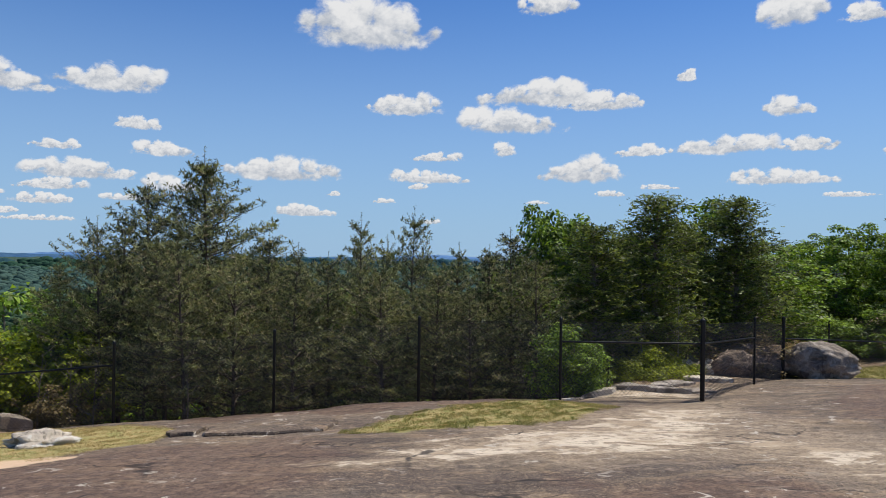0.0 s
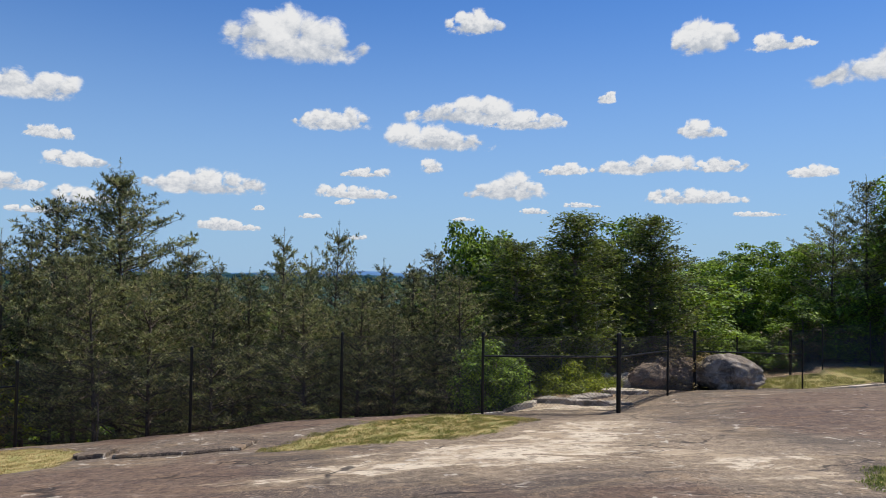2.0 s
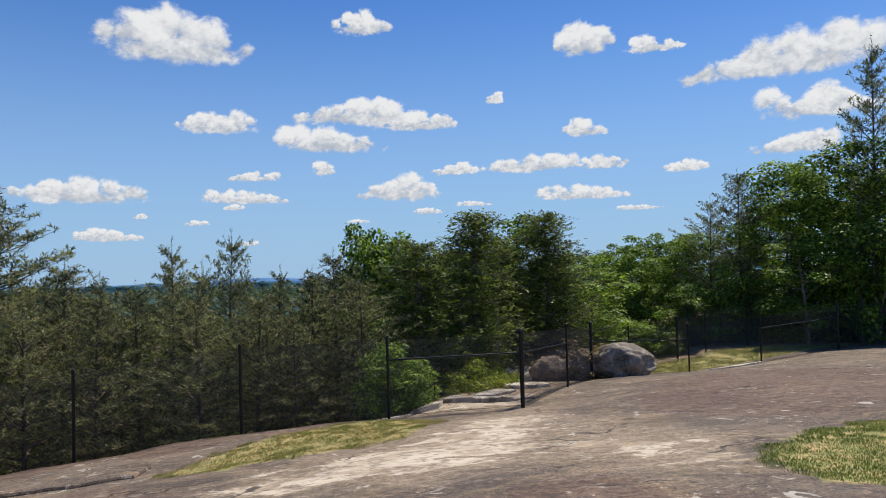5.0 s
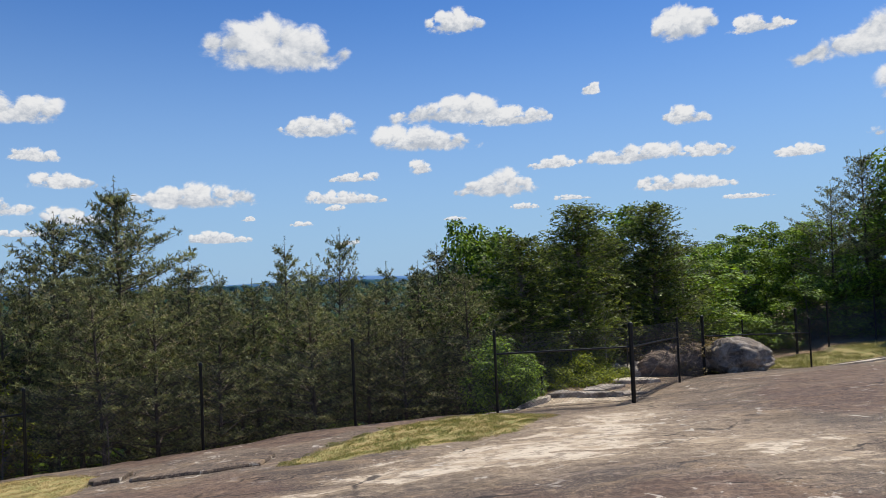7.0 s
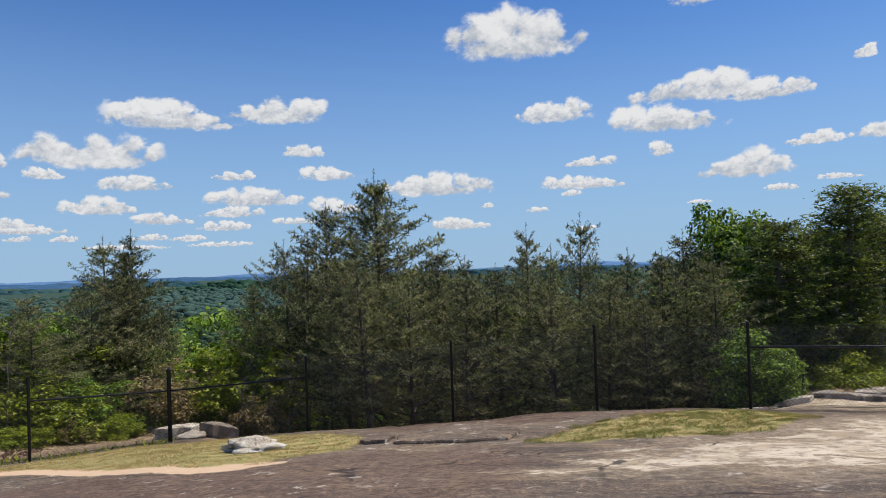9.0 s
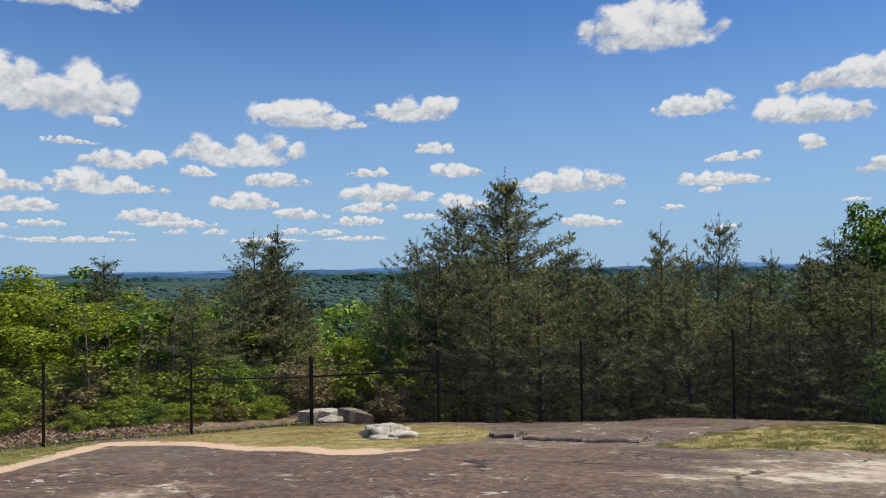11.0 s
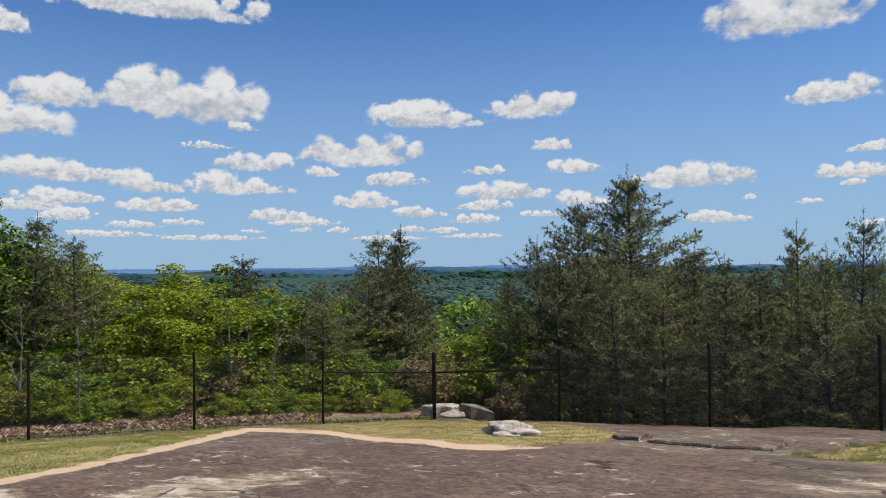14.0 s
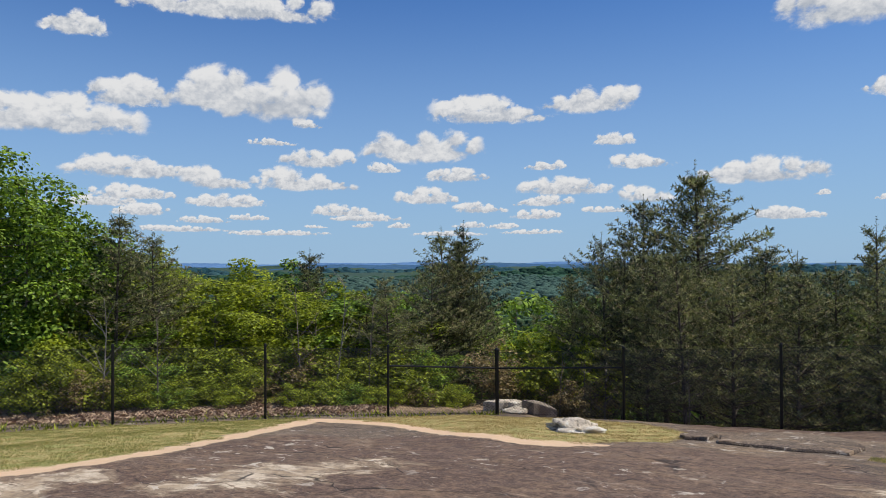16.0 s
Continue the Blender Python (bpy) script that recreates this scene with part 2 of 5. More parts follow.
class Soup:
    """Gathers tubes, leaves and lumps into one mesh."""

    def __init__(self):
        self.v, self.f, self.n = [], [], 0

    def add(self, verts, faces):
        verts, faces = np.asarray(verts, float), np.asarray(faces)
        self.v.append(verts)
        self.f.extend((faces + self.n).tolist())
        self.n += len(verts)

    def tube(self, pts, radii, sides=6, cap=True):
        pts = [Vector(p) for p in pts]
        rings = []
        for i, p in enumerate(pts):
            d = (pts[min(i + 1, len(pts) - 1)] - pts[max(i - 1, 0)]).normalized()
            a = d.orthogonal().normalized() if abs(d.z) < 0.95 else Vector((1, 0, 0)).cross(d).normalized()
            b = d.cross(a)
            for j in range(sides):
                w = 2 * math.pi * j / sides
                rings.append(p + (a * math.cos(w) + b * math.sin(w)) * radii[i])
        k = self.n
        self.v.append(np.array([tuple(r) for r in rings]))
        for i in range(len(pts) - 1):
            for j in range(sides):
                j2 = (j + 1) % sides
                self.f.append([k + i * sides + j, k + i * sides + j2, k + (i + 1) * sides + j2, k + (i + 1) * sides + j])
        if cap:
            self.f.append([k + j for j in range(sides)][::-1])
            self.f.append([k + (len(pts) - 1) * sides + j for j in range(sides)])
        self.n += len(rings)

    def make(self, name, mat, parent=None, label="", smooth=False):
        return mesh(name, np.concatenate(self.v), self.f, mat, parent, label, smooth)


# ---- the lie of the land ----
FENCE = [(-14.04, 6.55), (-12.47, 9.07), (-10.90, 11.25), (-9.70, 13.90), (-6.50, 14.05), (-3.25, 13.75), (-0.43, 13.45), (2.32, 13.80), (5.17, 14.02), (7.60, 17.20), (9.60, 19.90), (13.80, 21.20), (16.15, 20.60), (19.85, 21.20)]
YARD = [(-30, -30), (-22, -6), (-17, 2)] + FENCE + [(30, 22), (45, -30)]


# local rises and hollows of the rock: x, y, height, reach
SWELLS = [(-0.4, 13.4, 0.12, 1.5), (5.2, 14.0, -0.15, 1.6), (13.8, 21.2, -0.18, 1.8), (19.8, 21.2, 0.08, 2.0)]


def dome(x, y):
    swell = sum(a * np.exp(-((x - p) ** 2 + (y - q) ** 2) / (2 * s * s)) for p, q, a, s in SWELLS)
    x, y = x / 10, y / 10
    return swell + 1.277 + 0.192 * x - 0.578 * y - 0.353 * x * x + 0.289 * x * y - 0.237 * y * y + 0.098 * x * x * y - 0.046 * y ** 3


def polygon_distance(x, y, poly):
    """Signed distance to a polygon (inside: negative) and the nearest point of its outline."""
    x, y = np.asarray(x, float), np.asarray(y, float)
    best, bx, by, inside = np.full(x.shape, 1e9), np.zeros(x.shape), np.zeros(x.shape), np.zeros(x.shape, bool)
    for (ax, ay), (cx, cy) in zip(poly, poly[1:] + poly[:1]):
        ex, ey = cx - ax, cy - ay
        u = np.clip(((x - ax) * ex + (y - ay) * ey) / (ex * ex + ey * ey), 0, 1)
        px, py = ax + u * ex, ay + u * ey
        d = np.hypot(x - px, y - py)
        m = d < best
        best, bx, by = np.where(m, d, best), np.where(m, px, bx), np.where(m, py, by)
        cross = ((ay > y) != (cy > y)) & (x < ex * (y - ay) / (ey if abs(ey) > 1e-9 else 1e-9) + ax)
        inside ^= cross
    return np.where(inside, -best, best), bx, by


def smooth01(v, lo, hi):
    u = np.clip((v - lo) / (hi - lo), 0, 1)
    return u * u * (3 - 2 * u)


def waves(x, y, size, seed):
    """Smooth uneven swells about `size` across, from summed sines."""
    r = np.random.RandomState(seed)
    out = np.zeros(np.shape(x))
    for i in range(7):
        a, ph, s = r.uniform(0, 6.28), r.uniform(0, 6.28), size * r.uniform(0.6, 1.7)
        out = out + np.sin((x * math.cos(a) + y * math.sin(a)) * 6.28 / s + ph + 1.3 * np.sin((y * math.cos(a) - x * math.sin(a)) * 3.1 / s + ph * 2))
    return out / 7


def land(x, y):
    """Height of the ground, and how far outside the fenced rock a place lies."""
    x, y = np.asarray(x, float), np.asarray(y, float)
    d, bx, by = polygon_distance(x, y, YARD)
    out = np.maximum(d, 0)
    cx, cy = np.where(d > 0, bx, x), np.where(d > 0, by, y)
    cx, cy = np.clip(cx, -18, 24), np.clip(cy, -10, 23)
    z = dome(cx, cy)
    right = smooth01(x - 0.25 * y, -2.6, 0.4)
    near = 0.55 - 0.48 * smooth01(-x, 7.5, 10.0)
    fall_l = near * np.minimum(out, 3) + 0.34 * np.clip(out - 3, 0, 60) + 0.16 * np.clip(out - 63, 0, 240)
    fall_r = 0.02 * np.minimum(out, 25) + 0.30 * np.clip(out - 25, 0, 90) + 0.14 * np.clip(out - 115, 0, 220)
    z = z - (fall_l * (1 - right) + fall_r * right)
    r = np.hypot(x, y)
    z = z + 0.035 * waves(x, y, 2.6, 3) + 0.012 * waves(x, y, 0.7, 4) + 0.25 * smooth01(out, 2, 12) * waves(x, y, 9, 5)
    far = smooth01(r, 90, 220)
    z = z + far * (2.2 * waves(x, y, 11, 6) + 2.5 * waves(x, y, 26, 7) + 5 * waves(x, y, 140, 8))
    z = z + smooth01(r, 500, 1500) * (14 * waves(x, y, 620, 9)) + smooth01(r, 2200, 4700) * (8 + 8 * waves(x, y, 1700, 10))
    return z, d


def zone(x, y, poly, soft=0.35):
    d, _, _ = polygon_distance(x, y, poly)
    return 1 - smooth01(d, -soft, soft)


GRASS_ZONES = [
    [(-1.4, 9.7), (-0.7, 11.0), (0.2, 12.2), (1.2, 13.1), (2.3, 13.4), (3.1, 12.6), (1.9, 10.3), (1.0, 10.0), (0.2, 9.7), (-0.6, 9.5)],
    [(-5.7, 8.45), (-7.0, 8.75), (-8.7, 9.35), (-10.9, 9.8), (-10.6, 10.9), (-9.6, 13.2), (-7.6, 13.4), (-5.6, 12.6), (-4.2, 11.3), (-3.9, 9.6), (-4.6, 8.95)],
    [(-9.2, 2.0), (-9.0, 4.0), (-10.2, 7.0), (-11.6, 9.6), (-12.3, 8.8), (-13.6, 6.4), (-15.5, 3.0), (-16, 0)],
    [(5.1, 6.6), (6.1, 7.2), (7.7, 7.6), (8.7, 6.0), (5.2, 4.9), (4.6, 5.2)],
    [(13.0, 21.6), (9.8, 20.2), (12, 24), (17, 24), (22, 22.5), (16.2, 21.0)]]
SAND_ZONES = [
    [(-8.7, 2.2), (-8.6, 4.2), (-9.7, 7.0), (-10.7, 9.0), (-8.6, 8.7), (-6.9, 8.2), (-5.5, 8.0), (-4.4, 8.6), (-5.0, 8.9), (-6.0, 8.75), (-7.1, 9.05), (-8.8, 9.6), (-10.9, 10.1), (-11.5, 9.4), (-10.2, 6.9), (-9.15, 4.2), (-9.25, 2.0)]]
PALE_ZONES = [
    [(-1.0, 7.3), (-0.2, 8.0), (0.8, 9.0), (2.3, 9.8), (3.3, 11.5), (4.6, 11.8), (3.6, 9.2), (2.9, 8.0), (2.0, 7.7), (0.7, 7.6)],
    [(3.5, 8.6), (4.2, 8.1), (4.9, 6.9), (4.4, 6.2), (3.6, 7.5)],
    [(-8.6, 2.2), (-8.5, 3.2), (-7.8, 3.1), (-7.4, 2.0)],
    [(-6.8, 3.2), (-6.9, 4.6), (-6.0, 5.4), (-5.8, 4.4), (-6.3, 3.5)],
    [(2.2, 14.2), (5.2, 14.4), (6.4, 16.2), (3.6, 16.0)],
    [(9.6, 19.2), (13.8, 20.6), (16.0, 19.9), (15, 19.2), (12, 19.8)]]


SHEET_ZONE = [(-4.4, 12.3), (-1.4, 11.9), (0.2, 12.6), (1.9, 13.7), (-0.4, 13.6), (-3.2, 13.9), (-4.8, 13.8)]
TAN_ZONE = [(-1.2, 7.2), (0.5, 9.6), (3.0, 12.0), (4.8, 13.7), (6.0, 14.4), (5.0, 11.6), (4.7, 10.2), (5.4, 8.6), (5.5, 7.4), (4.6, 6.4), (3.9, 6.1), (3.2, 7.1), (1.5, 7.0)]
GRIT_ZONES = [[(0.4, 3.6), (1.2, 6.5), (3.2, 6.3), (4.1, 5.0), (6.0, 4.6), (7.5, 3.0), (3.0, 2.0)], [(5.8, 8.6), (6.0, 11.4), (8.6, 15.5), (13.0, 17.5), (14.0, 10.0), (9.0, 8.2)]]
CRUST_ZONE = [(-9.0, 1.0), (-9.4, 6.6), (-6.8, 8.1), (-3.6, 9.0), (-1.9, 9.6), (-1.2, 7.6), (-0.8, 5.0), (-2.0, 2.0), (-5.0, 0.0)]


def build_ground():
    """One sheet from under the feet to the horizon, in rings that widen with distance."""
    rings = np.concatenate([[0.002, 0.4], 1.0 * 1.023 ** np.arange(0, 380)])
    rings = rings[rings < 4900]
    az = np.concatenate([np.arange(-78, 62, 0.52), np.arange(62, 282, 4.0)])
    a, r = np.meshgrid(np.radians(az), rings)
    x, y = r * np.sin(a), r * np.cos(a)
    z, d = land(x, y)
    n, m = len(rings), len(az)
    i, j = np.meshgrid(np.arange(n - 1), np.arange(m), indexing="ij")
    j2 = (j + 1) % m
    faces = np.stack([i * m + j, i * m + j2, (i + 1) * m + j2, (i + 1) * m + j], -1).reshape(-1, 4)[:, ::-1]
    ob = mesh("ground", np.stack([x.ravel(), y.ravel(), z.ravel()], -1), faces, GROUND, smooth=True)
    near = r.ravel() < 30

    def layer(name, value):
        at = ob.data.attributes.new(name, "FLOAT", "POINT")
        at.data.foreach_set("value", value.ravel().astype(np.float32))

    fx, fy = x.ravel(), y.ravel()

    def zones(polys, soft):
        v = np.zeros(fx.shape)
        for p in polys:
            v[near] = np.maximum(v[near], zone(fx[near], fy[near], p, soft))
        return v

    layer("grass", zones(GRASS_ZONES, 0.5))
    layer("sand", zones(SAND_ZONES, 0.28))
    layer("pale", zones(PALE_ZONES, 0.9))
    layer("crust", np.maximum(zones([CRUST_ZONE], 1.2), np.maximum(1.6 * zones([SHEET_ZONE], 0.5), 0.85 * zones(GRIT_ZONES, 1.0))))
    layer("tan", zones([TAN_ZONE], 0.9))
    rock_apron = zones([PALE_ZONES[4]], 0.6)
    layer("woods", np.clip(smooth01(d.ravel(), 0.2, 1.4) - rock_apron - zones([GRASS_ZONES[4]], 0.5), 0, 1))
    layer("far", smooth01(r.ravel(), 60, 140))
    return tagged(ob, "weathered brown granite dome with sand, grass and woods around", "ground", kind="structure")


build_ground()


def height(x, y):
    return float(land(np.array([x]), np.array([y]))[0][0])


# ---- far ridges ----
SLOPES = {}


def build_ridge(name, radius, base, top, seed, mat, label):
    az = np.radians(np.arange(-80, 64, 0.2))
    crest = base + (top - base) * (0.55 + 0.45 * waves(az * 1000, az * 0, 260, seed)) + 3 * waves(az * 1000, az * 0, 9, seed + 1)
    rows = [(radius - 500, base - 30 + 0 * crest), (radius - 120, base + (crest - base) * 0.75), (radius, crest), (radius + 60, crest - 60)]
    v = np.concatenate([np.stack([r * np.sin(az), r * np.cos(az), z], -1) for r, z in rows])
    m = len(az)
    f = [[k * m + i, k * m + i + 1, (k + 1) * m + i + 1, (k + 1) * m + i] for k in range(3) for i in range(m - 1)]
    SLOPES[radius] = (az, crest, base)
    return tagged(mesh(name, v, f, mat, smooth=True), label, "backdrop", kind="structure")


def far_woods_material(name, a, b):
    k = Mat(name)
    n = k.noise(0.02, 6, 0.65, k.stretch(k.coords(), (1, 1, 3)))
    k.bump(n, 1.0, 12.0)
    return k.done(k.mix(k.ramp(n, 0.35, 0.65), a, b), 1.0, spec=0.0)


# aerial haze is painted into these base colours, bluer the farther the ridge
build_ridge("backdrop_ridge", 4700, -75, -6, 21, far_woods_material("hazy_blue_ridge", (0.085, 0.175, 0.34), (0.11, 0.21, 0.37)), "far wooded ridge, painted blue for haze")
build_ridge("backdrop_ridge", 3900, -80, -17, 25, far_woods_material("hazy_slate_ridge", (0.040, 0.095, 0.185), (0.060, 0.125, 0.205)), "far wooded ridge, painted slate blue for haze")
build_ridge("backdrop_woods", 2900, -90, -27, 31, far_woods_material("hazy_green_woods", (0.028, 0.075, 0.105), (0.050, 0.105, 0.125)), "far wooded lowland, painted blue green for haze")
build_ridge("backdrop_woods", 2000, -90, -30, 35, far_woods_material("hazy_leaf_woods", (0.028, 0.075, 0.055), (0.055, 0.115, 0.075)), "far wooded lowland, green with painted haze")


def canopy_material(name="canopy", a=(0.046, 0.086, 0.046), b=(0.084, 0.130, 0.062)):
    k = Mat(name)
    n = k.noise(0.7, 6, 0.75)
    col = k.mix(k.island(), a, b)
    # broad wandering patches of a darker green
    dark_patch = k.noise(0.006, 4, 0.6, warp=0.8)
    col = k.mix(k.ramp(dark_patch, 0.54, 0.60, 0.0, 0.75), col, tuple(0.5 * c for c in a))
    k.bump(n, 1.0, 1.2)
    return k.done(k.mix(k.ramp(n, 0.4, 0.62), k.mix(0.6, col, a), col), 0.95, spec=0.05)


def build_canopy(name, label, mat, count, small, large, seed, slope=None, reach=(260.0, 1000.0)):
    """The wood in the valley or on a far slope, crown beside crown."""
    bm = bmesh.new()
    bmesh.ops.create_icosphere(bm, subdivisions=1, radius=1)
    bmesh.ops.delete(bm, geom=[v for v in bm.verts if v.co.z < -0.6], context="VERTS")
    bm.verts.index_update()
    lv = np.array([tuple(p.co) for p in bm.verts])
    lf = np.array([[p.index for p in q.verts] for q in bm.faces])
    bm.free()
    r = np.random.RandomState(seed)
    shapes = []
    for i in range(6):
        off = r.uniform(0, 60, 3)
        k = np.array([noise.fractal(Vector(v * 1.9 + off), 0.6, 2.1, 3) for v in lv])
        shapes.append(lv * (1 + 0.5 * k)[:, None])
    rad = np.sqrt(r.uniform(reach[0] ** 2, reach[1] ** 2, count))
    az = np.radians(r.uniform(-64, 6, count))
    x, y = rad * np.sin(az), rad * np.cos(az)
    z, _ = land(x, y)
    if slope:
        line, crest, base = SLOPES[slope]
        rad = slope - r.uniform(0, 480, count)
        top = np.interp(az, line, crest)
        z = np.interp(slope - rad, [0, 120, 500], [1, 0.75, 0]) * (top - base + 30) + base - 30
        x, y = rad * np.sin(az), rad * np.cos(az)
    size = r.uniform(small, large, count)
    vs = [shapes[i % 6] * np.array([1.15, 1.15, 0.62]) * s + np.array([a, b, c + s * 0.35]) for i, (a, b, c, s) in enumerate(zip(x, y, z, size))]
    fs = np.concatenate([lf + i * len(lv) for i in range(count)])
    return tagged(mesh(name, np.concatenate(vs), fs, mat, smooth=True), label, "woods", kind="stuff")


# distance haze is painted into the treetop colours, as lighter and bluer greens
build_canopy("valley_canopy", "rolling green treetops of the valley wood", canopy_material(), 9000, 2.6, 5.2, 77)
build_canopy("valley_canopy", "treetops of the farther valley wood, tinted blue for haze", canopy_material("blue_haze_canopy", (0.050, 0.096, 0.080), (0.076, 0.126, 0.098)), 7000, 5.0, 9.5, 80, reach=(950.0, 1900.0))
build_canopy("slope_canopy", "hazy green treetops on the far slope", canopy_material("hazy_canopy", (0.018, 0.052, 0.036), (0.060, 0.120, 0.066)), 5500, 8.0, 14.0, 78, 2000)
build_canopy("slope_canopy", "treetops on the farther slope, painted blue-green for haze", canopy_material("hazier_canopy", (0.018, 0.056, 0.070), (0.046, 0.100, 0.105)), 3200, 12.0, 22.0, 79, 2900)


# ---- clouds ----
def cloud_material():
    """Cumulus as a far glowing sky backdrop: sunlit heads and a flatter, shaded grey base are painted into its
    emission, thin wisps at the rim.
    """
    k = Mat("cumulus")
    u, v, body, lit = k.attr("u"), k.attr("v"), k.attr("body"), k.attr("lit")
    spot = k.node("ShaderNodeCombineXYZ")
    k.put(u, spot.inputs[0]), k.put(k.math("MULTIPLY", v, 1.25), spot.inputs[1]), k.put(k.math("MULTIPLY", k.random(), 90.0), spot.inputs[2])
    n1 = k.noise(1.9, 10, 0.58, spot.outputs[0], 0.45)
    n2 = k.noise(7.0, 6, 0.62, spot.outputs[0], 0.2)
    dens = k.math("ADD", body, k.math("ADD", k.math("MULTIPLY", k.math("SUBTRACT", n1, 0.5), 2.1), k.math("MULTIPLY", k.math("SUBTRACT", n2, 0.5), 0.7)))
    rim = k.math("MULTIPLY", k.math("MULTIPLY", k.ramp(k.attr("side"), 0.0, 0.12), k.ramp(v, 1.0, 0.88)), k.ramp(v, 0.0, 0.12))
    alpha = k.math("MULTIPLY", k.ramp(dens, -0.06, 0.60), rim)
    light = k.math("ADD", lit, k.math("ADD", k.math("MULTIPLY", k.math("SUBTRACT", n1, 0.5), 1.5), k.math("MULTIPLY", k.math("SUBTRACT", n2, 0.5), 0.9)))
    col = k.mix(k.ramp(light, -0.05, 0.72), (0.52, 0.575, 0.665), (0.985, 0.99, 1.0))
    em = k.node("ShaderNodeEmission")
    k.put(col, em.inputs[0])
    em.inputs[1].default_value = 0.80
    clear = k.node("ShaderNodeBsdfTransparent")
    mx = k.node("ShaderNodeMixShader")
    k.put(alpha, mx.inputs[0]), k.put(clear.outputs[0], mx.inputs[1]), k.put(em.outputs[0], mx.inputs[2])
    k.put(mx.outputs[0], k.out.inputs[0])
    return k.m


CLOUD = cloud_material()


def cloud(az, el, wide, high, seed, far=4000.0):
    """One far cloud of the sky backdrop, a curved sheet square to the line of sight, thick where its heaped heads are."""
    r = np.random.RandomState(seed)
    wide, high = wide * 1.22, high * 1.35
    aspect = wide / high
    nu, nv = int(min(50, 12 + 6 * aspect)), 14
    u, v = [g.ravel() for g in np.meshgrid(np.linspace(-0.5, 0.5, nu + 1), np.linspace(0, 1, nv + 1))]
    a, e = np.radians(az + u * wide), np.radians(el + (v - 0.47) * high)
    vs = np.stack([far * np.sin(a), far * np.cos(a), 2.9 + far * np.tan(e)], -1)
    x, floor_at = u * aspect, 0.16
    body, lit = np.full(x.shape, -1.0), np.zeros(x.shape)
    peak = r.uniform(-0.22, 0.22)
    for i in range(int(6 + 5 * aspect)):
        at = r.uniform(-0.40, 0.40)
        tall = (1 - min(1, abs(at - peak) / 0.62) ** 1.7) * r.uniform(0.45, 1.0)
        size = max(0.10, 0.36 * tall * r.uniform(0.7, 1.15))
        edge = max(0.05, 0.47 * aspect - size * 1.3)
        cx, cy = max(-edge, min(edge, at * aspect)), floor_at + max(0.04, min(0.78 * tall - size * 0.8, 0.84 - size))
        dx, dy = (x - cx) / (size * 1.25), (v - cy) / size
        d = 1 - np.hypot(dx, dy)
        top = d > body
        # painted shading: each head brightens up and to the right, towards the sun
        lit = np.where(top, 0.36 + 0.12 * dx + 0.26 * dy, lit)
        body = np.maximum(body, d)
    bed = 1 - np.hypot((x - 0.1 * peak * aspect) / (0.44 * aspect), (v - floor_at - 0.12) / 0.22)
    lit, body = np.where(bed > body, 0.30, lit), np.maximum(body, bed)
    body = np.minimum(body * 1.3 - 0.05, (v - floor_at) * 5 + 0.45)
    lit = lit + 0.55 * (v - 0.30)
    q = np.arange(nv)[:, None] * (nu + 1) + np.arange(nu)[None]
    ob = mesh("cloud", vs, np.stack([q, q + 1, q + nu + 2, q + nu + 1], -1).reshape(-1, 4), CLOUD)
    for name, value in (("u", x), ("v", v), ("body", body), ("lit", lit), ("side", 0.5 - np.abs(u))):
        ob.data.attributes.new(name, "FLOAT", "POINT").data.foreach_set("value", value.astype(np.float32))
    return tagged(ob, "white heaped cloud with a flat grey base" if wide > 5 else "small white ragged cloud in blue sky", "cloud", "fair-weather clouds", "structure")


CLOUDS_A = [(-6.1, 17.8, 11.2, 3.9), (8.2, 19.3, 4.6, 1.8), (-3.3, 11.7, 5.9, 1.8), (6.9, 12.7, 8.4, 2.2), (12.5, 11.9, 7.0, 1.5), (5.6, 10.5, 8.8, 2.1), (25.9, 10.8, 3.4, 1.3), (4.9, 8.2, 1.8, 1.1), (11.0, 6.6, 6.9, 2.1), (21.3, 8.3, 7.8, 1.5), (15.3, 8.0, 4.1, 0.9), (27.2, 8.1, 4.1, 1.1), (25.6, 5.8, 7.5, 1.2), (-1.0, 6.0, 6.6, 1.1), (-0.7, 7.6, 4.1, 0.8), (-13.3, 6.3, 9.6, 1.8), (18.8, 13.5, 1.4, 0.9), (-11.3, 3.1, 4.3, 0.9), (-4.8, 4.0, 1.8, 0.4), (-8.9, 4.5, 1.1, 0.4), (-2.1, 5.2, 1.6, 0.5), (-1.1, 2.4, 1.6, 0.4), (13.2, 4.7, 2.3, 0.5)]
CLOUDS_B = [(40.1, 14.9, 13.7, 3.4), (42.8, 11.3, 8.2, 2.5), (40.8, 8.5, 5.9, 1.6), (33.5, 7.4, 3.2, 0.9), (26.0, 17.5, 5.0, 2.5), (31.5, 16.6, 4.5, 1.2), (-66.1, 10.3, 11.9, 2.7), (-61.2, 12.3, 5.5, 2.3), (-55.8, 13.0, 6.6, 3.4), (-50.4, 12.7, 8.4, 3.9), (-38.9, 9.1, 9.6, 2.8), (-33.1, 11.7, 9.4, 2.1), (-25.3, 12.4, 7.3, 2.2), (-23.4, 9.2, 3.2, 1.0), (-28.9, 7.3, 3.4, 0.8), (-21.3, 7.4, 4.8, 1.1), (-47.2, 8.0, 6.2, 1.6), (-35.9, 6.7, 5.3, 1.3), (-60.6, 6.8, 9.6, 1.6), (-54.8, 6.2, 5.0, 1.7), (-48.1, 6.2, 8.2, 1.7), (-60.8, 5.0, 5.9, 1.1), (-54.0, 4.5, 5.9, 1.1)]
